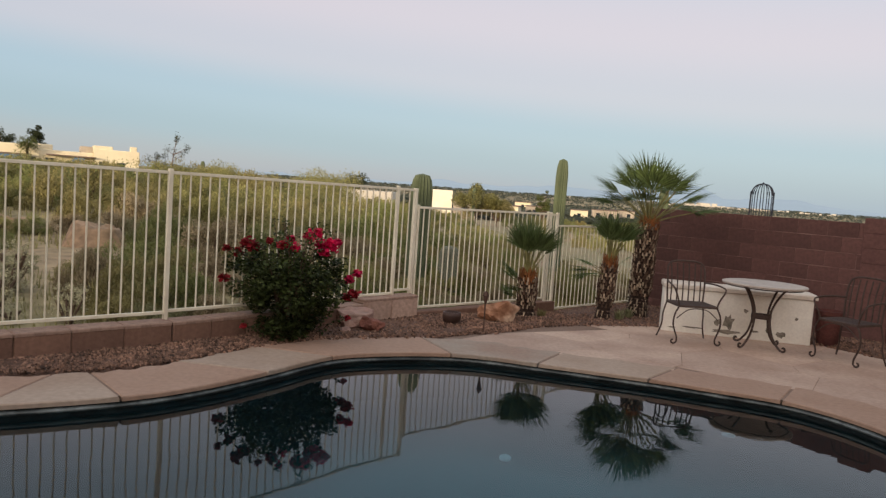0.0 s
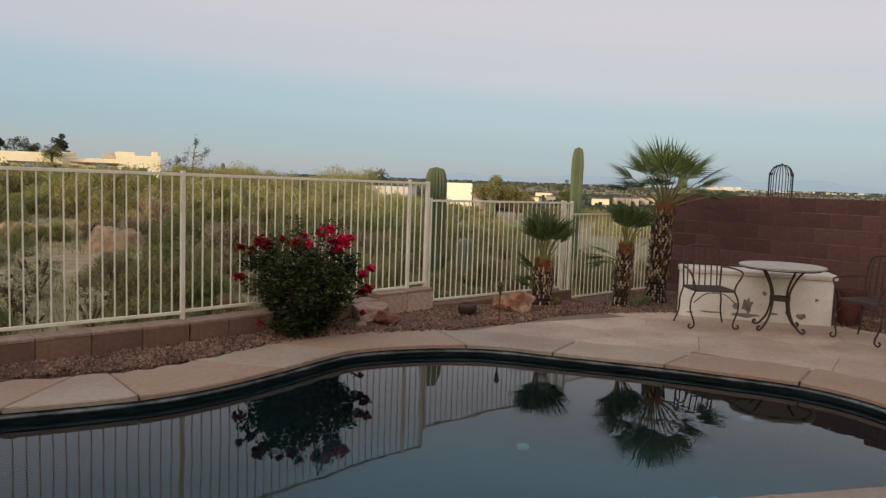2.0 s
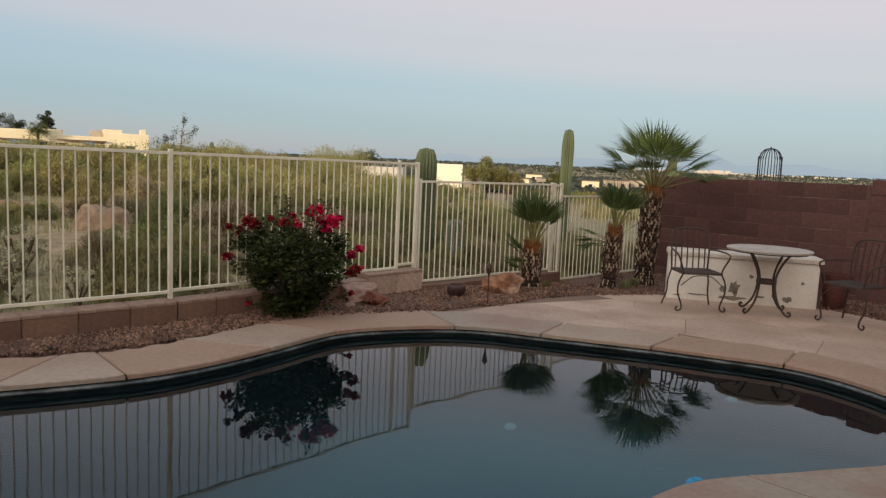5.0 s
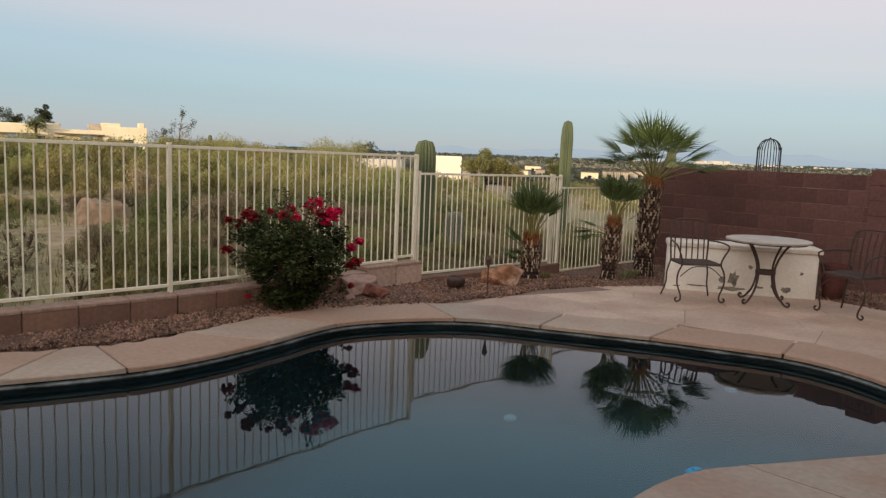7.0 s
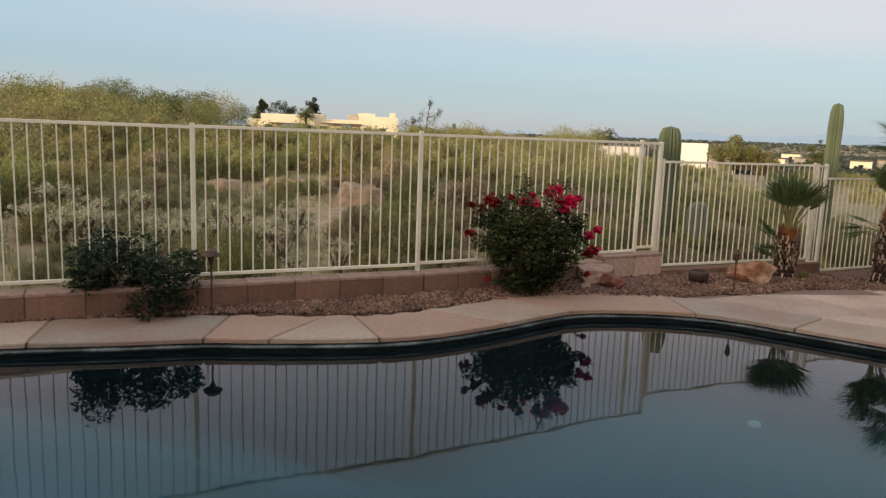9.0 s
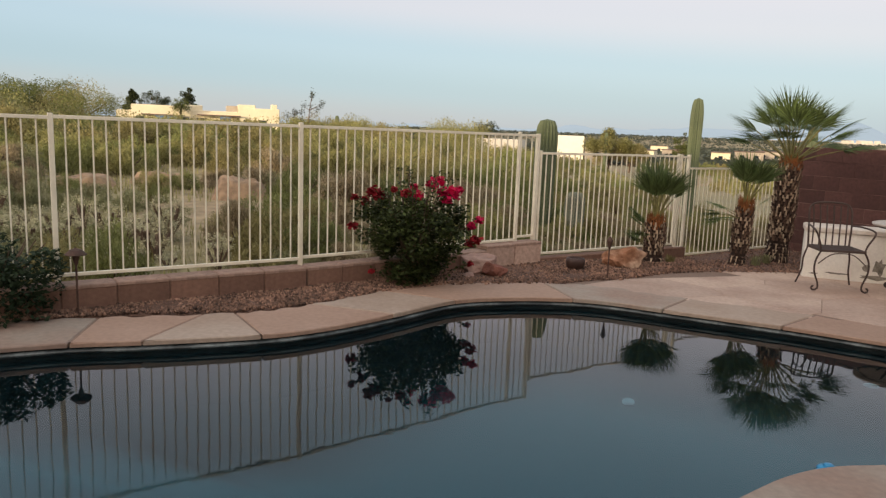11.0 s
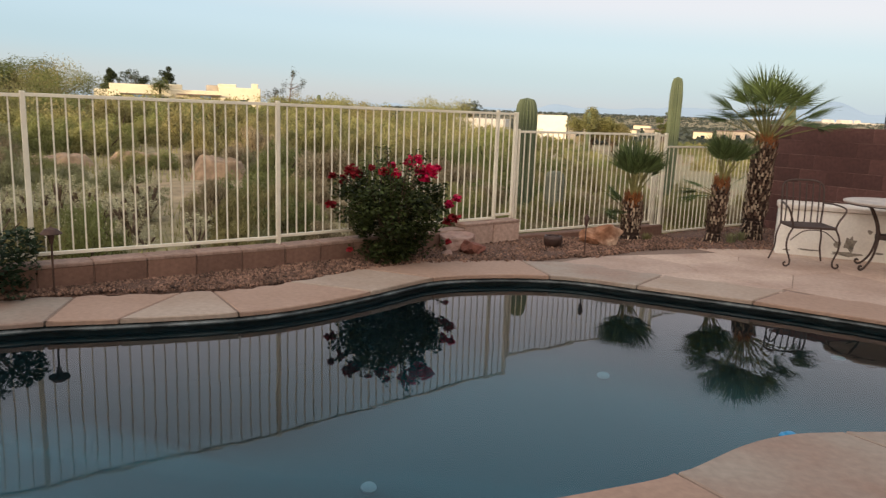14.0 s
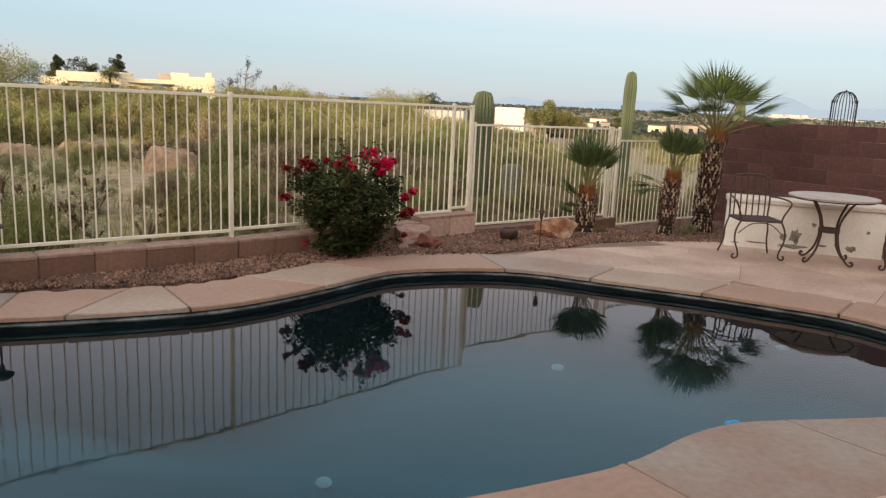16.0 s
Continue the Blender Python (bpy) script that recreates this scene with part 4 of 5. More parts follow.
rock("boulder", "orange brown weathered boulder lying in the gravel", M_ROCK, pose(0.74, 8.84, -0.02, 0, 0, 30), (0.30, 0.19, 0.17), 3)
rock("rock", "pale pinkish rock beside the flowering bush", M_ROCK_PALE, pose(-0.88, 7.86, -0.02, 0, 0, 40), (0.31, 0.19, 0.16), 5)
rock("rock", "dull red rock at the edge of the gravel", M_ROCK_RED, pose(-0.70, 7.66, -0.01, 0, 0, 10), (0.145, 0.12, 0.11), 8)
rock("rock", "small brown rock under the flowering bush", M_ROCK_PALE, pose(-0.98, 7.55, -0.01, 0, 0, 70), (0.12, 0.08, 0.04), 11)


def path_light(m, height, wide=0.080):
    p = thing("path_light", "rust brown mushroom path light on a thin stake", "garden light", m, group="path lights")
    part("stake", Shape().tube([(0, 0, -0.05), (0, 0, height - 0.07)], 0.008, 8), M_LAMP, p)
    part("lamp_neck", Shape().turned([(0.012, height - 0.13), (0.024, height - 0.075), (0.024, height - 0.05), (0.010, height - 0.048)], 16), M_LAMP, p)
    part("hat", Shape().turned([(wide - 0.002, height - 0.052), (wide, height - 0.046), (wide * 0.56, height - 0.012), (0.012, height), (0.003, height + 0.008)], 24), M_LAMP, p)


path_light(pose(-3.69, 4.91, 0.0), 0.53)
path_light(pose(0.51, 8.02, -0.01), 0.48, 0.036)


def pool_floater(m):
    f = thing("pool_floater", "bright blue plastic chlorine floater on the water", "pool floater", m)
    part("float_ring", Shape().turned([(0.035, -0.02), (0.058, -0.012), (0.065, 0.004), (0.058, 0.018), (0.035, 0.024)], 24), M_BLUE, f, smooth=True)
    part("canister", Shape().turned([(0.024, -0.10), (0.032, -0.09), (0.032, 0.026), (0.026, 0.038), (0.010, 0.041)], 18), M_BLUE, f)
    part("handle", Shape().tube(bend((-0.05, 0, 0.012), (-0.085, 0.01, 0.015), (-0.11, 0.02, 0.004)), 0.010, 8), M_BLUE, f)


pool_floater(pose(1.47, 3.745, WATER_Z - 0.008, 0, 0, 40) @ Matrix.Scale(0.88, 4))


def pool_fitting(m, label):
    f = thing("pool_fitting", label, "pool fitting", m, group="pool fittings")
    part("flange", Shape().turned([(0.058, 0.0), (0.056, 0.012), (0.034, 0.02), (0.016, 0.022)], 20), M_FITTING, f)


pool_fitting(pose(-1.00, 4.48, -2.17), "pale blue round cleaning head in the pool floor")
pool_fitting(pose(0.70, 6.49, -2.15, 30), "pale blue round cleaning head on the sloping pool floor")
RETURN_AT = rim_index(2.58, 6.17)
inward = -rim_normal(RETURN_AT)
pool_fitting(Matrix.Translation((*(RIM[RETURN_AT] - inward * 0.026), -1.06)) @ Vector((inward.x, inward.y, 0)).to_track_quat("Z", "Y").to_matrix().to_4x4(), "pale blue round water return in the pool wall")


# ---- plants in the yard ----
def flowering_bush(m):
    b = thing("flowering_bush", "dense dark green bush with crimson flower clusters", "bush", m)
    rnd = random.Random(21)
    clumps = []
    for _ in range(58):
        a, q = rnd.uniform(0, 6.283), rnd.random() ** 0.5
        z = rnd.uniform(0.12, 0.80)
        wide = 0.20 + 0.32 * min(1.0, z / 0.55)
        clumps.append(((q * wide * math.cos(a), q * wide * math.sin(a) * 0.85, z * (1 - 0.12 * q)), rnd.uniform(0.07, 0.17)))
    for x, z in ((-0.55, 0.70), (0.50, 0.74), (0.30, 0.88), (-0.32, 0.86), (-0.50, 0.45), (0.56, 0.5), (0.02, 0.84), (-0.12, 0.92)):
        clumps.append(((x, rnd.uniform(-0.2, 0.2), z), rnd.uniform(0.06, 0.10)))
    st = Shape()
    leaves(st, clump_spots(clumps, 11000, rnd), 0.046, rnd, 0.62)
    part("foliage", st, M_LEAF, b)
    stems = Shape()
    tips = []
    for _ in range(26):
        a, q = rnd.uniform(0, 6.283), rnd.uniform(0.15, 0.52)
        tip = Vector((q * math.cos(a), q * 0.8 * math.sin(a), rnd.uniform(0.78, 1.16)))
        tips.append(tip)
        stems.tube(bend((0.06 * math.cos(a), 0.06 * math.sin(a), -0.03), tip * 0.5 + Vector((0, 0, 0.08)), tip, steps=4), [0.010 - 0.0009 * k for k in range(9)], 5)
    part("branchwork", stems, M_TWIG, b)
    extra = Shape()
    for tip in tips:
        leaves(extra, [tip + Vector((rnd.gauss(0, 0.03), rnd.gauss(0, 0.03), rnd.uniform(-0.16, 0.02))) for _ in range(18)], 0.042, rnd, 0.6)
    part("shoot_leaves", extra, M_LEAF, b)
    for x, z, size in ((-0.42, 0.93, 0.07), (-0.36, 0.89, 0.06), (-0.50, 0.83, 0.05), (-0.60, 0.86, 0.035), (-0.62, 0.58, 0.05), (-0.10, 0.93, 0.05), (0.02, 0.90, 0.05), (0.16, 1.01, 0.065),
                       (0.26, 0.95, 0.06), (0.36, 0.94, 0.085), (0.30, 0.87, 0.06), (0.42, 0.97, 0.05), (0.24, 1.05, 0.05), (0.66, 0.66, 0.045), (0.58, 0.60, 0.05), (0.62, 0.48, 0.06), (0.56, 0.42, 0.045), (-0.42, 0.16, 0.024), (0.58, 0.22, 0.025), (-0.22, 0.96, 0.03), (-0.02, 1.0, 0.03)):
        f = Shape()
        at = Vector((x, rnd.uniform(-0.30, -0.08) if abs(x) < 0.5 else rnd.uniform(-0.15, 0.05), z))
        for _ in range(int(16 + 640 * size)):
            d = Vector((rnd.gauss(0, 1), rnd.gauss(0, 1), rnd.gauss(0, 0.7))).normalized()
            p = at + d * size * rnd.uniform(0.05, 1.0)
            leaves(f, [p, p + d * 0.004], 0.046, rnd, 0.9)
        dull = x < -0.05 or z < 0.5
        part("flower", f, M_PETAL_DULL if dull else M_PETAL, b, "faded dull red flower head" if dull else "bright crimson flower head")
        if abs(x) > 0.4:
            root = Vector((x * 0.55, at.y * 0.6, max(0.05, z - 0.14)))
            line = bend(root, (root + at) / 2 + Vector((0, 0, 0.03)), at, steps=4)
            part("shoot", Shape().tube(line, 0.004, 5), M_TWIG, b)
            sprig = Shape()
            leaves(sprig, [p + Vector((rnd.gauss(0, 0.018), rnd.gauss(0, 0.018), rnd.gauss(0, 0.018))) for p in line for _ in range(4)], 0.040, rnd, 0.6)
            part("sprig", sprig, M_LEAF, b, kind="stuff")


flowering_bush(pose(-1.48, 7.08, 0.0, 0, 0, 15))


def dark_bush(m):
    b = thing("dark_bush", "dense dark green leafy bush beside the curb", "bush", m)
    rnd = random.Random(33)
    clumps = []
    for _ in range(40):
        a, q = rnd.uniform(0, 6.283), rnd.random() ** 0.5
        z = rnd.uniform(0.08, 0.68)
        clumps.append(((q * 0.44 * math.cos(a), q * 0.44 * math.sin(a), z * (1 - 0.25 * q)), rnd.uniform(0.10, 0.17)))
    st = Shape()
    leaves(st, clump_spots(clumps, 7000, rnd), 0.05, rnd, 0.5)
    part("foliage", st, M_LEAF_DARK, b)
    stems = Shape()
    for _ in range(14):
        a = rnd.uniform(0, 6.283)
        stems.tube([(0.05 * math.cos(a), 0.05 * math.sin(a), -0.03), (0.2 * math.cos(a), 0.2 * math.sin(a), 0.3), (0.4 * math.cos(a), 0.4 * math.sin(a), 0.55)], [0.012, 0.009, 0.004], 5)
    part("branchwork", stems, M_TWIG, b)


dark_bush(pose(-4.28, 4.68, 0.0))


def fan_frond(seed, petiole, blade, segments=30, spread=3.0, droop=0.16, nod=20):
    """One fan leaf along +x from the crown, its stalk and its folded segments."""
    rnd = random.Random(seed)
    stalk, fan = Shape(), Shape()
    end = Vector((petiole, 0, 0.0))
    cb, sb = math.cos(radians(nod)), math.sin(radians(nod))
    stalk.tube([(0, 0, 0), (petiole * 0.5, 0, 0.012), end], [0.013, 0.009, 0.006], 5)
    for k in range(segments):
        a = -spread / 2 + spread * k / (segments - 1) + rnd.uniform(-0.03, 0.03)
        way = Vector((math.cos(a) * cb, math.sin(a), -math.cos(a) * sb))
        side = Vector((-math.sin(a) * cb, math.cos(a), math.sin(a) * sb))
        length = blade * (1 - 0.22 * abs(a) / (spread / 2)) * rnd.uniform(0.84, 1.10)
        w = length * spread / segments * 0.25
        sag = droop * rnd.uniform(0.6, 1.4)
        p0, p1, p2, p3 = (end + way * length * t + Vector((0, 0, -sag * length * t ** 3)) for t in (0.03, 0.48, 0.76, 1.0))
        fold = Vector((0, 0, w * 0.55))
        fan.add([p0, p1 - side * w, p1 + fold, p1 + side * w, p2 - side * w * 0.42, p2 + fold * 0.4, p2 + side * w * 0.42, p3],
                [(0, 1, 2), (0, 2, 3), (1, 4, 5, 2), (2, 5, 6, 3), (4, 7, 5), (5, 7, 6)])
    return stalk.mesh("petiole", M_PETIOLE), fan.mesh("fan", M_FROND)


def fan_palm(label, m, trunk_h, trunk_r, fronds, petiole, blade, seed, up=(35, 88), low_fronds=(), shaggy=1.0, spread=2.6, nod=20):
    """A young fan palm; up gives the range of its fronds' rise in degrees."""
    p = thing("fan_palm", label, "palm", m, group="fan palms")
    rnd = random.Random(seed)
    core = Shape().turned([(trunk_r * 1.1, -0.06), (trunk_r * 0.86, 0.1), (trunk_r * 0.72, trunk_h * 0.5), (trunk_r * 0.76, trunk_h * 0.85), (trunk_r * 0.5, trunk_h + 0.04)], 14)
    part("trunk", core, M_TRUNK, p)
    boots, tips = Shape(), Shape()
    rows = int(trunk_h / 0.042)
    for r in range(rows):
        z = trunk_h * (r + 0.3) / rows
        count = int(2 * math.pi * trunk_r / 0.058)
        for k in range(count):
            a = 2 * math.pi * (k + 0.5 * (r % 2)) / count + rnd.uniform(-0.12, 0.12)
            d, side = Vector((math.cos(a), math.sin(a), 0)), Vector((-math.sin(a), math.cos(a), 0))
            w, h, out = rnd.uniform(0.014, 0.022), rnd.uniform(0.035, 0.06), rnd.uniform(0.022, 0.058) * shaggy
            b = d * trunk_r * 0.72 + Vector((0, 0, z))
            tip = b + d * out + Vector((0, 0, h if z > trunk_h * 0.22 else -h * 0.4))
            boots.add([b - side * w, b + side * w, tip + side * w * 0.5, tip - side * w * 0.5, b - side * w * 0.8 + d * out * 0.75 - Vector((0, 0, 0.008)), b + side * w * 0.8 + d * out * 0.75 - Vector((0, 0, 0.008))],
                      [(0, 1, 2, 3), (0, 3, 4), (1, 5, 2), (0, 4, 5, 1)])
            cut_end = [tip + side * w * 0.5, tip - side * w * 0.5, b - side * w * 0.8 + d * out * 0.75 - Vector((0, 0, 0.008)), b + side * w * 0.8 + d * out * 0.75 - Vector((0, 0, 0.008))]
            if rnd.random() < 0.5:
                tips.add([p + d * 0.002 for p in cut_end], [(2, 1, 0, 3)[::-1]])
                if z < trunk_h * 0.75:
                    # a dry splinter hanging from the cut
                    drop = Vector((0, 0, -rnd.uniform(0.03, 0.075))) + d * 0.012 + side * rnd.uniform(-0.008, 0.008)
                    tips.add([tip - side * w * 0.5, tip + side * w * 0.5, tip + side * w * 0.28 + drop, tip - side * w * 0.28 + drop], [(0, 3, 2, 1)])
            else:
                boots.add(cut_end, [(2, 1, 0, 3)[::-1]])
    part("leaf_base", tips, M_BOOT_TIP, p, "pale cut ends of old leaf bases", kind="stuff")
    part("bark", boots, M_BOOT, p, "cut leaf bases with pale tips", kind="stuff")
    fib = Shape()
    for _ in range(300):
        a, z = rnd.uniform(0, 6.283), trunk_h + rnd.uniform(-0.09, 0.08)
        d, side = Vector((math.cos(a), math.sin(a), 0)), Vector((-math.sin(a), math.cos(a), 0))
        b = d * trunk_r * rnd.uniform(0.6, 0.98) + Vector((0, 0, z))
        tip = b + d * rnd.uniform(0.0, 0.03) + side * rnd.uniform(-0.03, 0.03) + Vector((0, 0, rnd.uniform(0.04, 0.12)))
        fib.add([b - side * 0.009, b + side * 0.009, tip], [(0, 1, 2)])
    part("fibre", fib, M_FIBRE, p, "orange brown fibre at the crown", kind="stuff")
    alike = [fan_frond(seed * 10 + k, petiole, blade, spread=spread, droop=0.10, nod=nod) for k in range(4)]
    rnd = random.Random(seed + 100)
    crown = [(360 * (k * 0.618 % 1), up[0] + (up[1] - up[0]) * (k * 0.414 % 1), rnd.uniform(0.9, 1.1), trunk_h) for k in range(fronds)]
    for turn, rise, scale, z in crown + list(low_fronds):
        q = pose(0, 0, z + 0.02, 0, 0, turn) @ pose(0.02, 0, 0, 0, -rise, 0) @ pose(0, 0, 0, rnd.uniform(-22, 22), 0, 0) @ Matrix.Scale(scale, 4)
        stalk, fan = rnd.choice(alike)
        s = part("frond", stalk, None, p)
        s.matrix_local = q
        part("blade", fan, None, s)


fan_palm("tall fan palm with shaggy trunk by the wall corner", pose(2.93, 10.71, -0.08, 0, 2.4, 0), 1.36, 0.165, 30, 0.60, 0.50, 4, up=(20, 78), shaggy=1.1, spread=2.3, nod=8)
fan_palm("young fan palm with orange fibre near the low fence", pose(2.26, 9.98, -0.06, 0, 3, 0), 0.77, 0.112, 15, 0.33, 0.42, 5, up=(62, 87), spread=2.0, nod=10, low_fronds=[(180, 8, 0.8, 0.60), (200, 18, 0.8, 0.58), (165, 0, 0.75, 0.56), (190, 26, 0.7, 0.62), (175, 30, 0.75, 0.58), (215, 5, 0.7, 0.60), (330, 55, 0.6, 0.62)])
fan_palm("small fan palm growing beside the garden gate", pose(1.13, 9.45, -0.03), 0.53, 0.130, 16, 0.36, 0.44, 7, up=(60, 87), spread=2.1, nod=10, low_fronds=[(165, 56, 0.74, 0.30), (200, 50, 0.70, 0.28), (180, 62, 0.72, 0.26), (150, 38, 0.66, 0.14), (190, 44, 0.6, 0.10), (225, 40, 0.62, 0.2)])


def grass_tuft(x, y, z, h, seed, mat, count=70):
    g = Shape()
    rnd = random.Random(seed)
    for _ in range(count):
        a, lean = rnd.uniform(0, 6.283), rnd.uniform(0.05, 0.6)
        d, side = Vector((math.cos(a), math.sin(a), 0)), Vector((-math.sin(a), math.cos(a), 0)) * 0.005
        b, hh = d * rnd.uniform(0, 0.06), h * rnd.uniform(0.5, 1.1)
        mid, tip = b + d * lean * hh * 0.4 + Vector((0, 0, hh * 0.6)), b + d * lean * hh + Vector((0, 0, hh * 0.95))
        g.add([b - side, b + side, mid + side, mid - side, tip], [(0, 1, 2, 3), (3, 2, 4)])
    solid("grass_tuft", g, mat, "small tuft of grass at the palm's foot", "grass", m=pose(x, y, z), group="grass tufts")


grass_tuft(1.36, 9.62, -0.03, 0.12, 1, M_SHRUB[0])
grass_tuft(2.50, 10.0, -0.05, 0.16, 2, M_SHRUB[1])
grass_tuft(2.72, 10.35, -0.06, 0.14, 3, M_SHRUB[1])
grass_tuft(5.32, 8.25, -0.01, 0.10, 4, M_SHRUB[1])
grass_tuft(5.55, 8.05, -0.01, 0.09, 5, M_SHRUB[0])


# ---- cacti ----
def saguaro(name, label, x, y, height, radius, ribs, mat, seed, z=None):
    """A ribbed column with a domed top, narrowing slightly to its foot."""
    rnd = random.Random(seed)
    s, sides, rows = Shape(), ribs * 4, 30
    pts = []
    for i in range(rows + 1):
        t = i / rows
        zz = height * t if t < 0.9 else height * 0.9 + (height * 0.1) * math.sin((t - 0.9) / 0.1 * math.pi / 2)
        dome = 1.0 if t < 0.86 else math.sqrt(max(0.0008, 1 - ((t - 0.86) / 0.14) ** 2))
        girth = radius * (0.84 + 0.16 * math.sin(min(1, t * 1.3) * math.pi * 0.5)) * dome
        for j in range(sides):
            a = 2 * math.pi * j / sides
            q = girth * (1 + 0.10 * math.cos(ribs * a)) + 0.004 * noise.noise((a * 3, zz * 2, seed))
            pts.append((q * math.cos(a) + 0.02 * height * t * t * 0.3, q * math.sin(a), zz))
    faces = [(i * sides + j, i * sides + (j + 1) % sides, (i + 1) * sides + (j + 1) % sides, (i + 1) * sides + j) for i in range(rows) for j in range(sides)]
    s.add(pts, faces + [tuple(range(rows * sides, (rows + 1) * sides))])
    c = thing(name, label, "cactus", pose(x, y, (land(x, y) if z is None else z) - 0.1))
    part("stem", s, mat, c)
    spines = Shape()
    for r in range(ribs):
        a = 2 * math.pi * r / ribs
        d, side = Vector((math.cos(a), math.sin(a), 0)), Vector((-math.sin(a), math.cos(a), 0))
        for k in range(int(height / 0.07)):
            t = (k + 0.5) * 0.07 / height
            if t > 0.93:
                continue
            b = d * radius * 1.08 * (0.84 + 0.16 * math.sin(min(1, t * 1.3) * math.pi * 0.5)) * (1.0 if t < 0.86 else math.sqrt(1 - ((t - 0.86) / 0.14) ** 2)) + Vector((0.006 * height * t * t, 0, height * t))
            for w in (-1, 0, 1):
                tip = b + d * 0.022 + side * 0.018 * w + Vector((0, 0, rnd.uniform(-0.012, 0.016)))
                spines.add([b - side * 0.002, b + side * 0.002, tip], [(0, 1, 2)])
    part("spines", spines, M_CHOLLA, c, kind="stuff")


saguaro("saguaro", "tall green ribbed saguaro cactus outside the fence", 2.58, 16.75, 3.05, 0.128, 16, M_CACTUS, 1)
saguaro("saguaro", "stout ribbed saguaro cactus just behind the gate", -0.46, 12.75, 2.28, 0.178, 18, M_CACTUS, 2)
saguaro("barrel_cactus", "short greyish barrel cactus behind the gate", 0.10, 12.20, 1.10, 0.155, 16, M_CACTUS_GREY, 3)
saguaro("saguaro", "small far saguaro beside the corner palm", 5.68, 19.2, 2.75, 0.118, 14, M_CACTUS, 4)
saguaro("saguaro", "slender distant saguaro on the hillside", -19.15, 56.8, 2.4, 0.16, 10, M_CACTUS, 5)
saguaro("saguaro", "slender distant saguaro on the hillside", 3.2, 88.0, 4.6, 0.2, 10, M_CACTUS, 6)


# ---- desert shrubs ----
def brush(st, spots, size, rnd, slim=0.2):
    """Thin upright twigs and leaves, as on wiry desert shrubs."""
    for p in spots:
        way = Vector((rnd.gauss(0, 0.5), rnd.gauss(0, 0.5), rnd.uniform(0.35, 1.1))).normalized()
        a = rnd.uniform(0, 6.283)
        side = way.cross(Vector((math.cos(a), math.sin(a), 0.2))).normalized()
        s = size * rnd.uniform(0.6, 1.5)
        st.add([p - way * s * 0.5 + side * s * slim * 0.5, p + way * s * 0.5, p - way * s * 0.5 - side * s * slim * 0.5], [(0, 1, 2)])


def shrub_mesh(mat, seed, count, leaf, airy):
    """A shrub one metre high: thin stems and many small leaves."""
    rnd = random.Random(seed)
    clumps = []
    for _ in range(26):
        a, q = rnd.uniform(0, 6.283), rnd.random() ** 0.6
        clumps.append(((q * 0.62 * math.cos(a), q * 0.62 * math.sin(a), rnd.uniform(0.12, 0.88) * (1 - 0.35 * q * q)), rnd.uniform(0.12, 0.26)))
    st = Shape()
    brush(st, clump_spots(clumps, count, rnd, shell=airy), leaf, rnd, 0.36)
    stems = Shape()
    for c, r in clumps[:12]:
        v = Vector(c)
        stems.tube([(v.x * 0.1, v.y * 0.1, -0.1), v * 0.55, v], [0.022, 0.014, 0.006], 4)
    return st.mesh("foliage", mat), stems.mesh("branchwork", M_TWIG)


def cholla_mesh(seed):
    """A pale jointed cholla one metre high."""
    rnd = random.Random(seed)
    st = Shape()
    spots = []
    for _ in range(60):
        a, q, z = rnd.uniform(0, 6.283), rnd.random() ** 0.5, rnd.uniform(0.15, 0.95)
        c = Vector((q * 0.55 * math.cos(a), q * 0.55 * math.sin(a), z))
        d = Vector((rnd.gauss(0, 0.6), rnd.gauss(0, 0.6), 1)).normalized()
        for _ in range(50):
            t, e = rnd.random(), Vector((rnd.gauss(0, 1), rnd.gauss(0, 1), rnd.gauss(0, 1))).normalized()
            spots.append(c + d * 0.07 * t + e * 0.07)
    leaves(st, spots, 0.046, rnd, 0.42)
    stems = Shape()
    for _ in range(9):
        a = rnd.uniform(0, 6.283)
        stems.tube([(0, 0, -0.1), (0.2 * math.cos(a), 0.2 * math.sin(a), 0.4), (0.4 * math.cos(a), 0.4 * math.sin(a), 0.8)], [0.05, 0.04, 0.03], 6)
    return st.mesh("foliage", M_CHOLLA), stems.mesh("branchwork", M_TWIG)


NEAR = [shrub_mesh(M_SHRUB[k % 5], 40 + k, 5600, 0.056, 0.2) for k in range(5)]
FAR = [shrub_mesh(M_SHRUB[k % 5], 60 + k, 6200, 0.052, 0.25) for k in range(5)]
CHOLLA = [cholla_mesh(80), cholla_mesh(81)]
SHRUB_LABEL = ["olive green desert shrub on the slope", "grey green desert shrub on the slope", "yellow green desert shrub on the slope", "green desert shrub on the slope", "dry brown brush on the slope"]


def shrub(x, y, h, wide, kind, rnd, pale=False):
    meshes = CHOLLA[kind % 2] if pale else (NEAR if math.hypot(x, y) < 24 else FAR)[kind % 5]
    s = thing("cholla_cactus" if pale else "desert_shrub", "pale straw coloured cholla cactus behind the fence" if pale else SHRUB_LABEL[kind % 5], "cactus" if pale else "shrub",
              pose(x, y, land(x, y) - 0.03, 0, 0, rnd.uniform(0, 360)), group="chollas" if pale else "desert shrubs")
    s.scale = (wide, wide, h)
    part("foliage", meshes[0], None, s)
    part("branchwork", meshes[1], None, s, kind="stuff")


# bare banks: bearing to the left, half angle, distance
BANKS = [(25.6, 2.4, 15.0), (31.2, 2.0, 18.0), (36.6, 2.2, 17.0)]


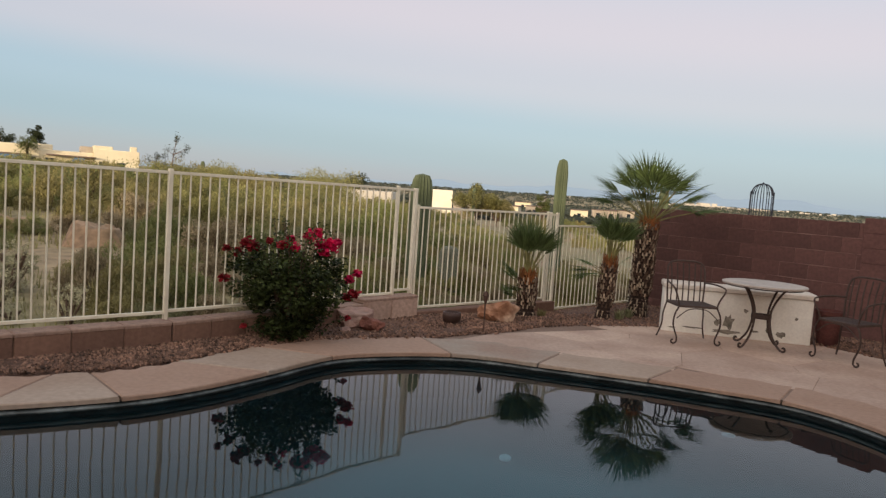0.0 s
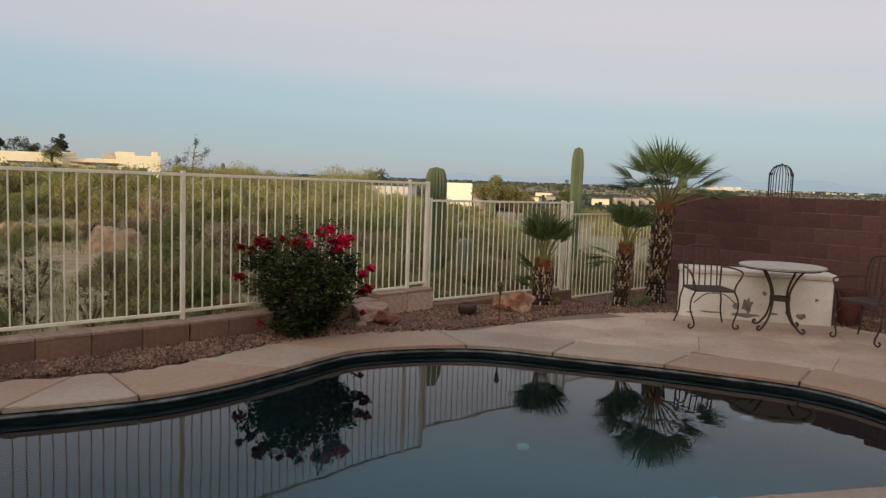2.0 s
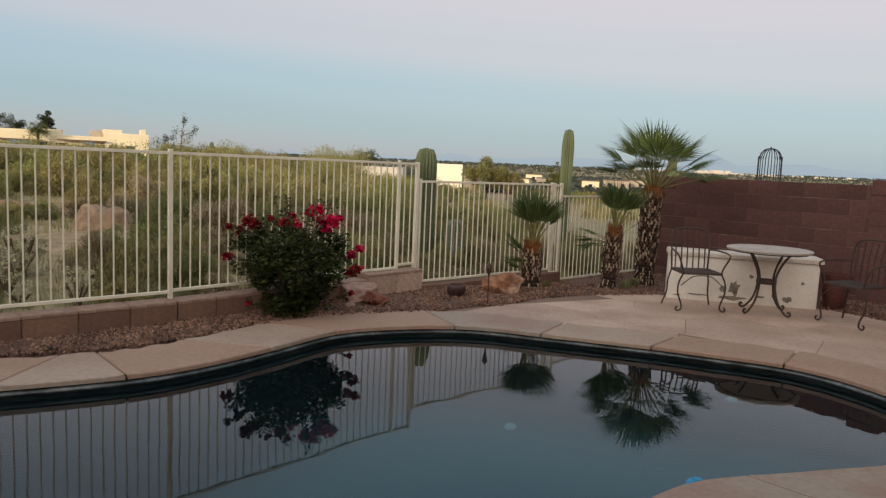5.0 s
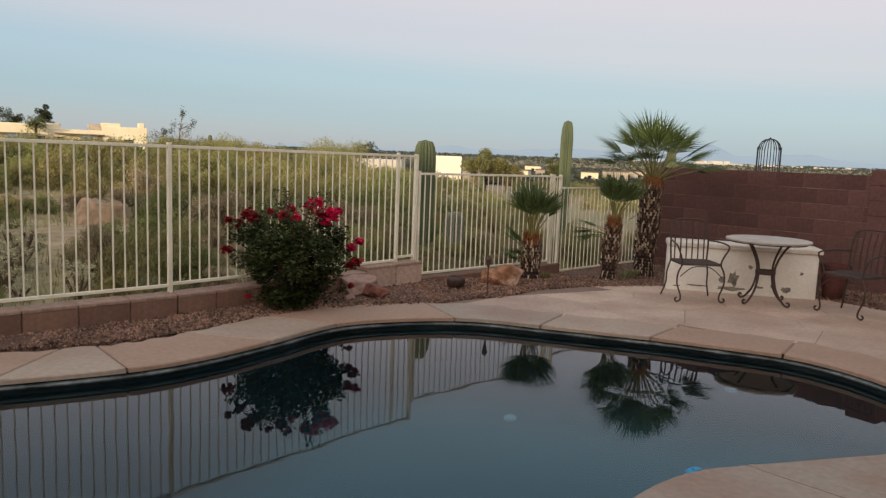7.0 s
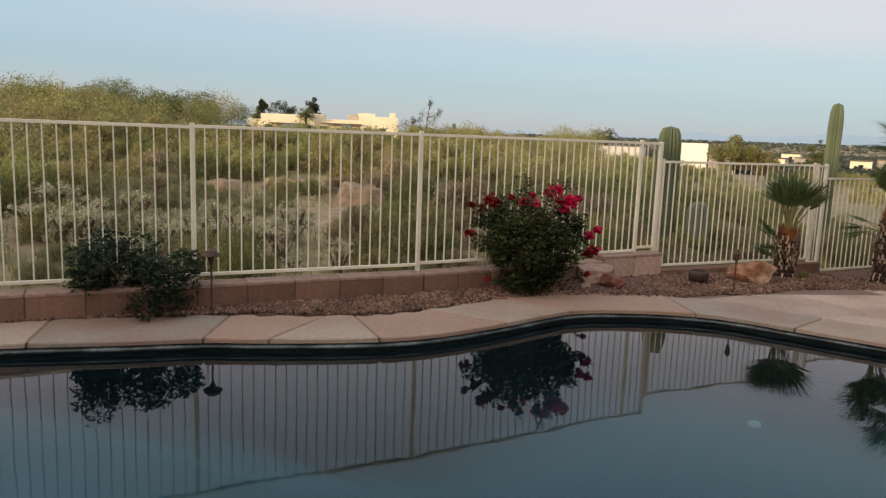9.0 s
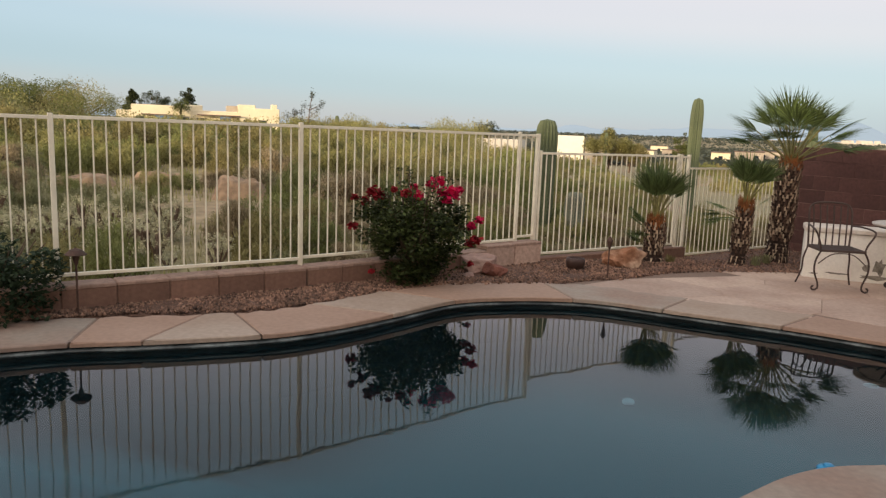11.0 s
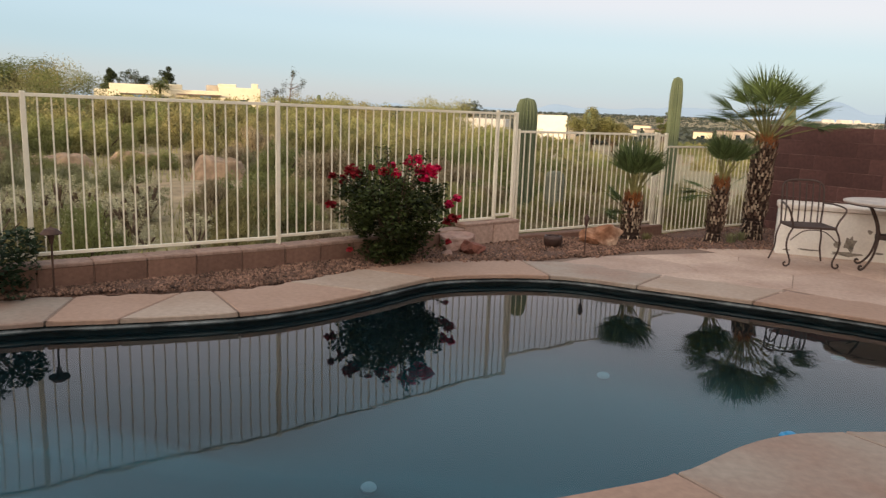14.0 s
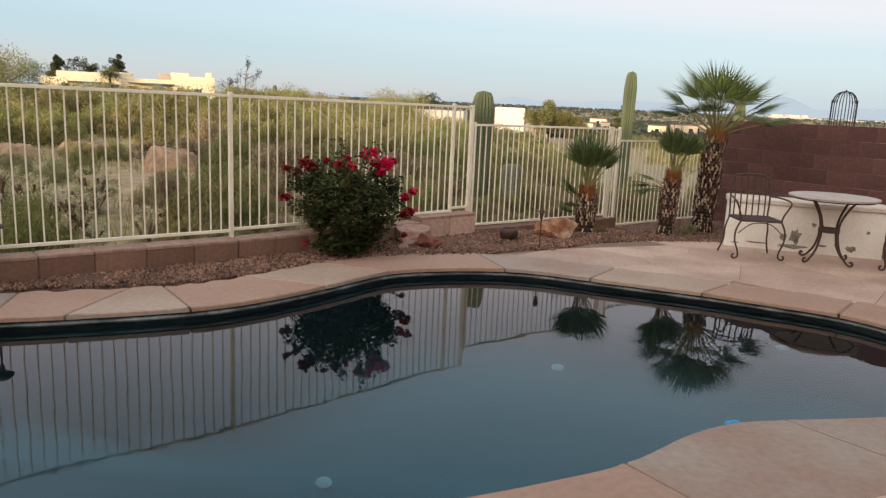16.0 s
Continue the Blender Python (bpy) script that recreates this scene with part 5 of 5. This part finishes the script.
def scatter():
    rnd = random.Random(17)
    taken = []

    def free(x, y, gap):
        if any((x - a) ** 2 + (y - b) ** 2 < gap * gap for a, b in taken):
            return False
        taken.append((x, y))
        return True

    bands = [(8.0, 12, 75, 0.32, 0.66, 0.42), (12, 17, 75, 0.5, 0.95, 0.65), (17, 24, 66, 0.65, 1.15, 0.95), (24, 34, 60, 0.9, 1.6, 1.3)]
    for lo, hi, count, h0, h1, gap in bands:
        made = tries = 0
        while made < count and tries < 4000:
            tries += 1
            r, turn = math.sqrt(rnd.uniform(lo * lo, hi * hi)), rnd.uniform(-62, 24)
            x, y = r * math.sin(radians(turn)), r * math.cos(radians(turn))
            s = beyond_fence(x, y)
            if s < 0.55 or 0.731 * x + 0.682 * y > 10.6 and x > 3:
                continue
            bare = [(aim, wide, far) for aim, wide, far in BANKS if abs(turn + aim) < wide + 0.8]
            if any(far - 1.2 < r < far + 1.2 for _, _, far in bare) or not free(x, y, gap):
                continue
            h = rnd.uniform(h0, h1)
            if turn > -2:
                h *= 0.6
            if any(r < far for _, _, far in bare):
                h *= 0.55
            pale = r < 12.5 and turn < -26 and rnd.random() < 0.45
            if -21 < turn < -7 and r < 17:
                kind = rnd.choice((4, 4, 4, 1, 3))
            elif r < 13:
                kind = rnd.choice((1, 3, 1, 0))
            elif r < 19:
                kind = rnd.choice((3, 0, 3, 1, 2, 4))
            else:
                kind = rnd.choice((2, 0, 2, 0, 3))
            shrub(x, y, h, h * rnd.uniform(0.9, 1.5), kind, rnd, pale)
            made += 1

    for _ in range(15):
        r, turn = rnd.uniform(9.0, 11.5), rnd.uniform(-50, -29)
        shrub(r * math.sin(radians(turn)), r * math.cos(radians(turn)), rnd.uniform(0.42, 0.62), rnd.uniform(0.4, 0.6), rnd.randrange(6), rnd, True)
    for k in range(66):
        a, b = (FENCE_LINE[1], FENCE_LINE[3]) if k < 12 else (FENCE_LINE[3], FENCE_LINE[5] + Vector((1.2, 1.2)))
        p = a.lerp(b, rnd.random()) + Vector((-0.70, 0.71)) * rnd.uniform(0.55, 3.2 if k < 46 else 7.0)
        shrub(p.x, p.y, rnd.uniform(0.30, 0.75), rnd.uniform(0.4, 0.7), rnd.choice((0, 1, 3, 4) if k < 12 else (2, 2, 4, 4, 0)), rnd)


scatter()


def earth_bank(x, y, wide, deep, high, seed):
    """A bare reddish cut in the slope."""
    s, n, m = Shape(), 72, 40
    pts = []
    for i in range(m + 1):
        for j in range(n + 1):
            u, v = j / n * 2 - 1, i / m * 2 - 1
            px, py = u * wide, v * deep
            k = max(0.0, 1 - u * u) * max(0.0, 1 - v * v)
            rough = noise.noise((px * 1.3, py * 1.3, seed)) * 0.5 + noise.noise((px * 3.5, py * 3.5, seed)) * 0.30 + noise.noise((px * 9, py * 9, seed)) * 0.14
            pts.append((px, py, -0.30 + (high + 0.30) * min(1, k * 1.5) * (1 + 0.42 * rough)))
    s.add(pts, [(i * (n + 1) + j, i * (n + 1) + j + 1, (i + 1) * (n + 1) + j + 1, (i + 1) * (n + 1) + j) for i in range(m) for j in range(n)])
    solid("earth_bank", s, M_BANK, "bare reddish earth bank among the shrubs", "earth bank", "structure", smooth=True, m=pose(x, y, land(x, y), 0, 0, math.degrees(math.atan2(-x, y))))


M_BANK = material("red_earth", (0.34, 0.225, 0.14), 0.95, spread=0.4, grain=6.0, blotch=1.4, bump=0.7, bump_size=0.06, other=(0.25, 0.165, 0.095))
for k, (aim, _, far) in enumerate(BANKS):
    earth_bank(-far * math.sin(radians(aim)), far * math.cos(radians(aim)), (0.68, 0.95, 0.9)[k], 0.8, (0.36, 0.20, 0.16)[k], k + 1)


def hill_scrub():
    """The dense scrub of the further hillside, too far off to pick apart."""
    rnd = random.Random(31)
    stuff = [Shape() for _ in M_SHRUB]
    for lo, hi, count, h0, h1 in ((22, 31, 110, 0.6, 1.25), (30, 60, 260, 0.9, 1.6), (60, 135, 420, 1.3, 2.2)):
        for _ in range(count):
            r, turn = math.sqrt(rnd.uniform(lo * lo, hi * hi)), rnd.uniform(-64, 24)
            x, y = r * math.sin(radians(turn)), r * math.cos(radians(turn))
            if 0.731 * x + 0.682 * y > 10.6 and 3 < x < 8:
                continue
            h = rnd.uniform(h0, h1)
            if turn > -3:
                h *= 0.7
            if -39 < turn < -21 and r > 38:
                h *= 0.42
            if turn < -40:
                h *= 1.25
            w = h * rnd.uniform(0.8, 1.3)
            base = Vector((x, y, land(x, y)))
            clumps = [(base + Vector((rnd.gauss(0, 0.42) * w, rnd.gauss(0, 0.42) * w, rnd.uniform(0.2, 0.8) * h)), rnd.uniform(0.22, 0.4) * h) for _ in range(9)]
            brush(rnd.choice((stuff[0], stuff[2], stuff[2], stuff[0], stuff[3], stuff[1])), clump_spots(clumps, 820, rnd, shell=0.3), 0.036 + 0.0013 * r, rnd, 0.62)
    # taller yellow green shrubs along the crest
    for turn0, turn1, top0, top1, count in ((-21.5, -9, 1.8, 2.5, 30), (-50, -37.5, 3.0, 3.9, 34)):
        for _ in range(count):
            r, turn = rnd.uniform(44, 62), rnd.uniform(turn0, turn1)
            x, y = r * math.sin(radians(turn)), r * math.cos(radians(turn))
            base = Vector((x, y, land(x, y)))
            h = max(0.8, rnd.uniform(top0, top1) - base.z)
            clumps = [(base + Vector((rnd.gauss(0, 0.35) * h, rnd.gauss(0, 0.35) * h, rnd.uniform(0.2, 0.85) * h)), rnd.uniform(0.2, 0.34) * h) for _ in range(11)]
            brush(stuff[rnd.choice((2, 2, 0) if turn > -30 else (3, 3, 0))], clump_spots(clumps, 2800, rnd, shell=0.3), 0.080, rnd, 0.55)
    for st, mat in zip(stuff, M_SHRUB):
        solid("hill_scrub", st, mat, "dense desert scrub covering the far hillside", "scrub", "stuff")


hill_scrub()


def dry_grass():
    rnd, st = random.Random(8), Shape()
    for k in range(46000):
        r, turn = (math.sqrt(rnd.uniform(60, 760)), rnd.uniform(-62, 20)) if k < 26000 else (math.sqrt(rnd.uniform(70, 360)), rnd.uniform(-14, 16))
        x, y = r * math.sin(radians(turn)), r * math.cos(radians(turn))
        if beyond_fence(x, y) < 0.3 or 0.731 * x + 0.682 * y > 10.9 and x > 3 or noise.noise((x * 0.3, y * 0.3, 7)) < -0.15:
            continue
        z, h = land(x, y), rnd.uniform(0.06, 0.20)
        a, lean = rnd.uniform(0, 6.283), rnd.uniform(0, 0.5) * h
        w = 0.006 + 0.0006 * r
        st.add([(x - w * math.sin(a), y + w * math.cos(a), z - 0.02), (x + w * math.sin(a), y - w * math.cos(a), z - 0.02), (x + lean * math.cos(a), y + lean * math.sin(a), z + h)], [(0, 1, 2)])
    solid("dry_grass", st, M_STRAW, "dry yellowish grass among the shrubs", "grass", "stuff")


dry_grass()


# ---- trees ----
def tree(name, label, x, y, height, crown, mat, seed, leaf=0.22, count=3800, trunk=0.12, shape="round", z=None):
    rnd = random.Random(seed)
    t = thing(name, label, "tree", pose(x, y, (land(x, y) if z is None else z) - 0.15))
    wood, clumps = Shape(), []
    for _ in range(26):
        a, q = rnd.uniform(0, 6.283), rnd.random() ** 0.6
        if shape == "pine":
            h = rnd.uniform(0.2, 1.0)
            w = crown * (1.25 - h) * 0.85
            c = Vector((q * w * math.cos(a), q * w * math.sin(a), height * h))
            rr = crown * 0.32 * (1.5 - h)
        else:
            c = Vector((q * crown * math.cos(a), q * crown * math.sin(a), height * (0.42 + 0.5 * rnd.random() * (1 - 0.45 * q * q))))
            rr = crown * rnd.uniform(0.2, 0.36)
        clumps.append((c, rr))
    wood.tube(bend((0, 0, 0), (0.1, 0.05, height * 0.25), (0, 0.1, height * 0.6), steps=4), [trunk * (1 - 0.08 * k) for k in range(9)], 7)
    part("trunk", wood, M_TWIG, t)
    limbs = Shape()
    for c, _ in clumps[:14]:
        limbs.tube([(0.05, 0.05, height * 0.22), c * 0.6 + Vector((0, 0, height * 0.05)), c], [trunk * 0.5, trunk * 0.3, trunk * 0.1], 5)
    part("limbs", limbs, M_TWIG, t)
    st = Shape()
    leaves(st, clump_spots(clumps, count, rnd, shell=0.4), leaf, rnd, 0.45)
    part("crown", st, mat, t)


tree("mesquite_tree", "round green mesquite tree on the hillside", -38.0, 46.4, 3.2, 2.9, M_TREE, 1, 0.13, 13000)
tree("mesquite_tree", "low spreading green mesquite tree on the ridge", -42.5, 45.0, 2.7, 3.4, M_SHRUB[3], 2, 0.13, 12000)
tree("mesquite_tree", "low spreading green mesquite tree on the ridge", -46.0, 62.0, 2.7, 4.2, M_SHRUB[3], 9, 0.15, 12000)
tree("palo_verde_tree", "broad green palo verde tree among far houses", 3.7, 89.8, 5.2, 2.8, M_SHRUB[2], 3, 0.25, 9000)
tree("palo_verde_tree", "yellow green palo verde tree among far houses", 6.1, 88.6, 3.6, 2.0, M_SHRUB[0], 4, 0.23, 5500)
tree("pine_tree", "dark pine tree behind the adobe house", -58.9, 103.8, 5.6, 2.3, M_PINE, 5, 0.34, 5200, shape="pine")
tree("pine_tree", "dark pine tree behind the adobe house", -65.8, 100.3, 5.0, 1.9, M_PINE, 6, 0.34, 4200, shape="pine")
tree("olive_tree", "dark round tree behind the adobe house", -62.9, 101.8, 5.4, 2.2, M_PINE, 7, 0.26, 3600)
tree("desert_tree", "dark round tree on the far plain", 12.7, 96.0, 5.8, 1.0, M_TREE, 8, 0.22, 2600, z=-2.4)
tree("desert_tree", "low dark tree behind the white house", -14.5, 118.0, 4.6, 2.6, M_PINE, 10, 0.3, 2600, z=-0.6)


M_GREY_LEAF = leafy("grey_tree_leaf", (0.105, 0.118, 0.085), vary=0.3)


def bare_tree(x, y, h, seed):
    """A thin leaning stem with a few upright branches, each with loose tufts of leaves."""
    rnd = random.Random(seed)
    t = thing("desert_tree", "wispy thin grey green desert tree above the shrubs", "tree", pose(x, y, land(x, y) - 0.1), group="wispy trees")
    wood, lf = Shape(), Shape()
    trunk = bend((0, 0, 0), (0.03 * h, 0, 0.45 * h), (0.10 * h, 0.02, h), steps=5)
    wood.tube(trunk, [0.045 - 0.0035 * k for k in range(11)], 5)
    for k in range(9):
        root = trunk[rnd.randrange(3, 10)]
        a, long = rnd.uniform(0, 6.283), rnd.uniform(0.12, 0.28) * h
        tip = root + Vector((math.cos(a) * long, math.sin(a) * long, rnd.uniform(0.03, 0.16) * h))
        wood.tube([root, (root + tip) / 2 + Vector((0, 0, -0.02)), tip], [0.018, 0.013, 0.007], 4)
        leaves(lf, [tip + Vector((rnd.gauss(0, 0.10), rnd.gauss(0, 0.10), rnd.gauss(0, 0.13))) for _ in range(46)], 0.12, rnd, 0.45)
    leaves(lf, [trunk[-1] + Vector((rnd.gauss(0, 0.07), rnd.gauss(0, 0.07), rnd.gauss(-0.1, 0.16))) for _ in range(60)], 0.12, rnd, 0.45)
    part("branches", wood, M_TWIG, t)
    part("foliage", lf, M_GREY_LEAF, t)


bare_tree(-16.0, 41.9, 3.1, 1)
bare_tree(-17.4, 43.0, 2.0, 2)
bare_tree(-10.2, 43.5, 1.7, 3)
bare_tree(-11.6, 50.0, 2.0, 4)


# ---- houses and the far plain ----
def house_wall(h, x0, x1, y, top, base, mat, deep=5.0, name="wall"):
    part(name, Shape().box(x1 - x0, deep, top - base, pose((x0 + x1) / 2, y + deep / 2, base), bevel=0.06), mat, h)


def adobe_house():
    a, b = Vector((-62.0, 90.6)), Vector((-42.9, 101.1))
    length, turn = along(a, b)
    h = thing("adobe_house", "low cream adobe house with stepped parapets on the hill", "house", pose(a.x, a.y, 0, 0, 0, turn))
    k = length / 26.0
    house_wall(h, 0.0, 2.6 * k, 0.4, 3.15, 0.3, M_ADOBE)
    house_wall(h, 2.3 * k, 11.6 * k, 0.0, 3.95, 0.3, M_ADOBE)
    house_wall(h, 9.0 * k, 13.4 * k, 0.6, 4.15, 0.3, M_ADOBE, 6)
    house_wall(h, 11.5 * k, 19.5 * k, 0.2, 3.45, 0.3, M_ADOBE)
    house_wall(h, 17.4 * k, 21.0 * k, 3.0, 4.35, 0.3, M_TAN, 4)
    house_wall(h, 19.2 * k, 26.0 * k, -0.3, 4.05, 0.3, M_ADOBE, 6)
    house_wall(h, 19.2 * k, 22.0 * k, -0.2, 4.50, 0.3, M_ADOBE, 5)
    house_wall(h, 24.6 * k, 25.6 * k, -0.25, 4.70, 0.3, M_ADOBE, 1.2, "chimney")
    part("porch_roof", Shape().box(6.2 * k, 1.6, 0.14, pose(7.0 * k, -0.8, 2.55)), M_ROOF, h)
    part("porch_roof", Shape().box(7.0 * k, 1.6, 0.14, pose(16.0 * k, -0.7, 2.75)), M_ROOF, h)
    part("awning", Shape().box(3.4 * k, 0.08, 0.7, pose(7.6 * k, -1.5, 1.80)), M_AWNING, h)
    part("awning", Shape().box(1.7 * k, 0.08, 0.7, pose(17.0 * k, -1.4, 1.95)), M_AWNING, h)
    for x in (3.6, 10.6, 13.0, 20.6, 23.2):
        w = part("window", Shape().box(1.0, 0.12, 1.1, pose(x * k, -0.34 if x > 19 else -0.03, 1.3)), M_GLASS, h)
        part("frame", Shape().box(1.2, 0.06, 0.10, pose(x * k, -0.40 if x > 19 else -0.09, 2.4)), M_ADOBE, w)
    p = thing("fan_palm", "distant fan palm in front of the adobe house", "palm", pose(-54.0, 93.4, 1.4), group="far palms")
    part("trunk", Shape().tube([(0, 0, -0.3), (0, 0, 2.3)], 0.16, 8), M_TRUNK, p)
    rnd, st = random.Random(2), Shape()
    leaves(st, [Vector((0, 0, 2.45)) + Vector((rnd.gauss(0, 1), rnd.gauss(0, 1), rnd.gauss(0.1, 0.55))).normalized() * rnd.uniform(0.3, 1.4) for _ in range(800)], 0.42, rnd, 0.25)
    part("crown", st, M_TREE, p)


adobe_house()


def small_house(label, x, y, wide, deep, top, base, mat, turn=0, roof=True, windows=True):
    h = thing("far_house", label, "house", pose(x, y, 0, 0, 0, turn), group="far houses")
    part("wall", Shape().box(wide, deep, top - base, pose(0, deep / 2, base), bevel=0.05), mat, h)
    if roof:
        part("roof", Shape().box(wide + 0.4, deep + 0.4, 0.18, pose(0, deep / 2, top), bevel=0.05), M_ROOF, h)
    n = max(1, int(wide / 3)) if windows else 0
    for k in range(n):
        part("window", Shape().box(0.9, 0.1, 0.9, pose(-wide / 2 + wide * (k + 0.5) / n, -0.02, top - 1.6)), M_GLASS, h)


small_house("bright white flat roofed house beyond the gate", -1.5, 120.0, 4.8, 8, 1.95, -3, M_WHITE_WALL, roof=False, windows=False)
small_house("pale house with flat roof among shrubs", -12.0, 110.0, 7.6, 8, 1.05, -2, M_TOWN, roof=False, windows=False)
small_house("low white garden wall house on the plain", 2.9, 118.0, 3.6, 6, 0.35, -4, M_TAN, roof=False)
for k, (x, y, w, top, mat) in enumerate(((13.2, 150, 3.2, -0.3, M_ADOBE), (20.0, 165, 4.2, -0.2, M_TAN), (31.0, 170, 4, -0.4, M_ADOBE), (38.0, 175, 6, -0.1, M_TAN), (24.0, 230, 5, 0.2, M_ADOBE), (46.0, 190, 6, 0.0, M_TAN))):
    small_house("distant low house on the wooded plain", x, y, w, 8, top, -5, mat, turn=-10)


def far_plain():
    rnd = random.Random(5)
    st = Shape()
    for _ in range(9000):
        r, turn = 120 * (30 ** rnd.random()), rnd.uniform(-14, 40)
        x, y = r * math.sin(radians(turn)), r * math.cos(radians(turn))
        s = max(2.0, r * 0.0026)
        z = land(x, y)
        leaves(st, [Vector((x + rnd.gauss(0, s * 0.6), y + rnd.gauss(0, s * 0.6), z + rnd.uniform(0, s * 0.7))) for _ in range(7)], s * 0.9, rnd, 0.6)
    solid("far_scrub", st, M_FAR_SCRUB, "dark green scrub covering the far plain", "scrub", "stuff")
    town = Shape()
    for _ in range(150):
        turn, r = rnd.gauss(20.5, 4.2), rnd.uniform(2300, 2900)
        x, y = r * math.sin(radians(turn)), r * math.cos(radians(turn))
        w = rnd.uniform(6, 16)
        town.box(w, 20, rnd.choice((5, 6, 8, 15 if abs(turn - 19.5) < 1.6 else 6)), pose(x, y, land(x, y) - 2, 0, 0, -turn))
    solid("far_town", town, M_TOWN, "pale buildings of a distant town", "town", "stuff")


far_plain()


def mountains():
    m = bpy.data.materials.new("hazy_blue_glow")
    m.use_nodes = True
    n = m.node_tree.nodes
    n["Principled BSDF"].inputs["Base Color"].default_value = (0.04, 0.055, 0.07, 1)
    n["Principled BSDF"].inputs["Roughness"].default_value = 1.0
    # emission paints the pale blue haze of distance onto the range
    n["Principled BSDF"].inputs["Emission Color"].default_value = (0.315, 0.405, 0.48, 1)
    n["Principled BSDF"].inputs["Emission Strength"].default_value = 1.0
    s, steps = Shape(), 360
    peaks = [(18.8, 1.5, 58), (15.8, 2.0, 46), (22.3, 1.8, 16), (25.0, 2.0, 18), (-0.5, 1.4, 22), (2.5, 1.0, 12), (9, 5, 26), (26, 4, 14)]
    pts = []
    for k in range(steps + 1):
        turn = -70 + 140 * k / steps
        x, y = math.sin(radians(turn)), math.cos(radians(turn))
        h = 46 + 1.32 * sum(a * math.exp(-((turn - c) / w) ** 2) for c, w, a in peaks) + 7 * noise.noise((turn * 0.8, 0, 5)) + 4 * noise.noise((turn * 3, 0, 9))
        pts += [(x * 3700, y * 3700, 0), (x * 3900, y * 3900, h * 0.55 + 10 + 3 * noise.noise((turn * 2, 4, 1))), (x * 4150, y * 4150, h), (x * 4350, y * 4350, 0)]
    s.add(pts, [(k * 4 + j, (k + 1) * 4 + j, (k + 1) * 4 + j + 1, k * 4 + j + 1)[::-1] for k in range(steps) for j in range(3)])
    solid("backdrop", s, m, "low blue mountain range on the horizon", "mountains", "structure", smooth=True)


mountains()
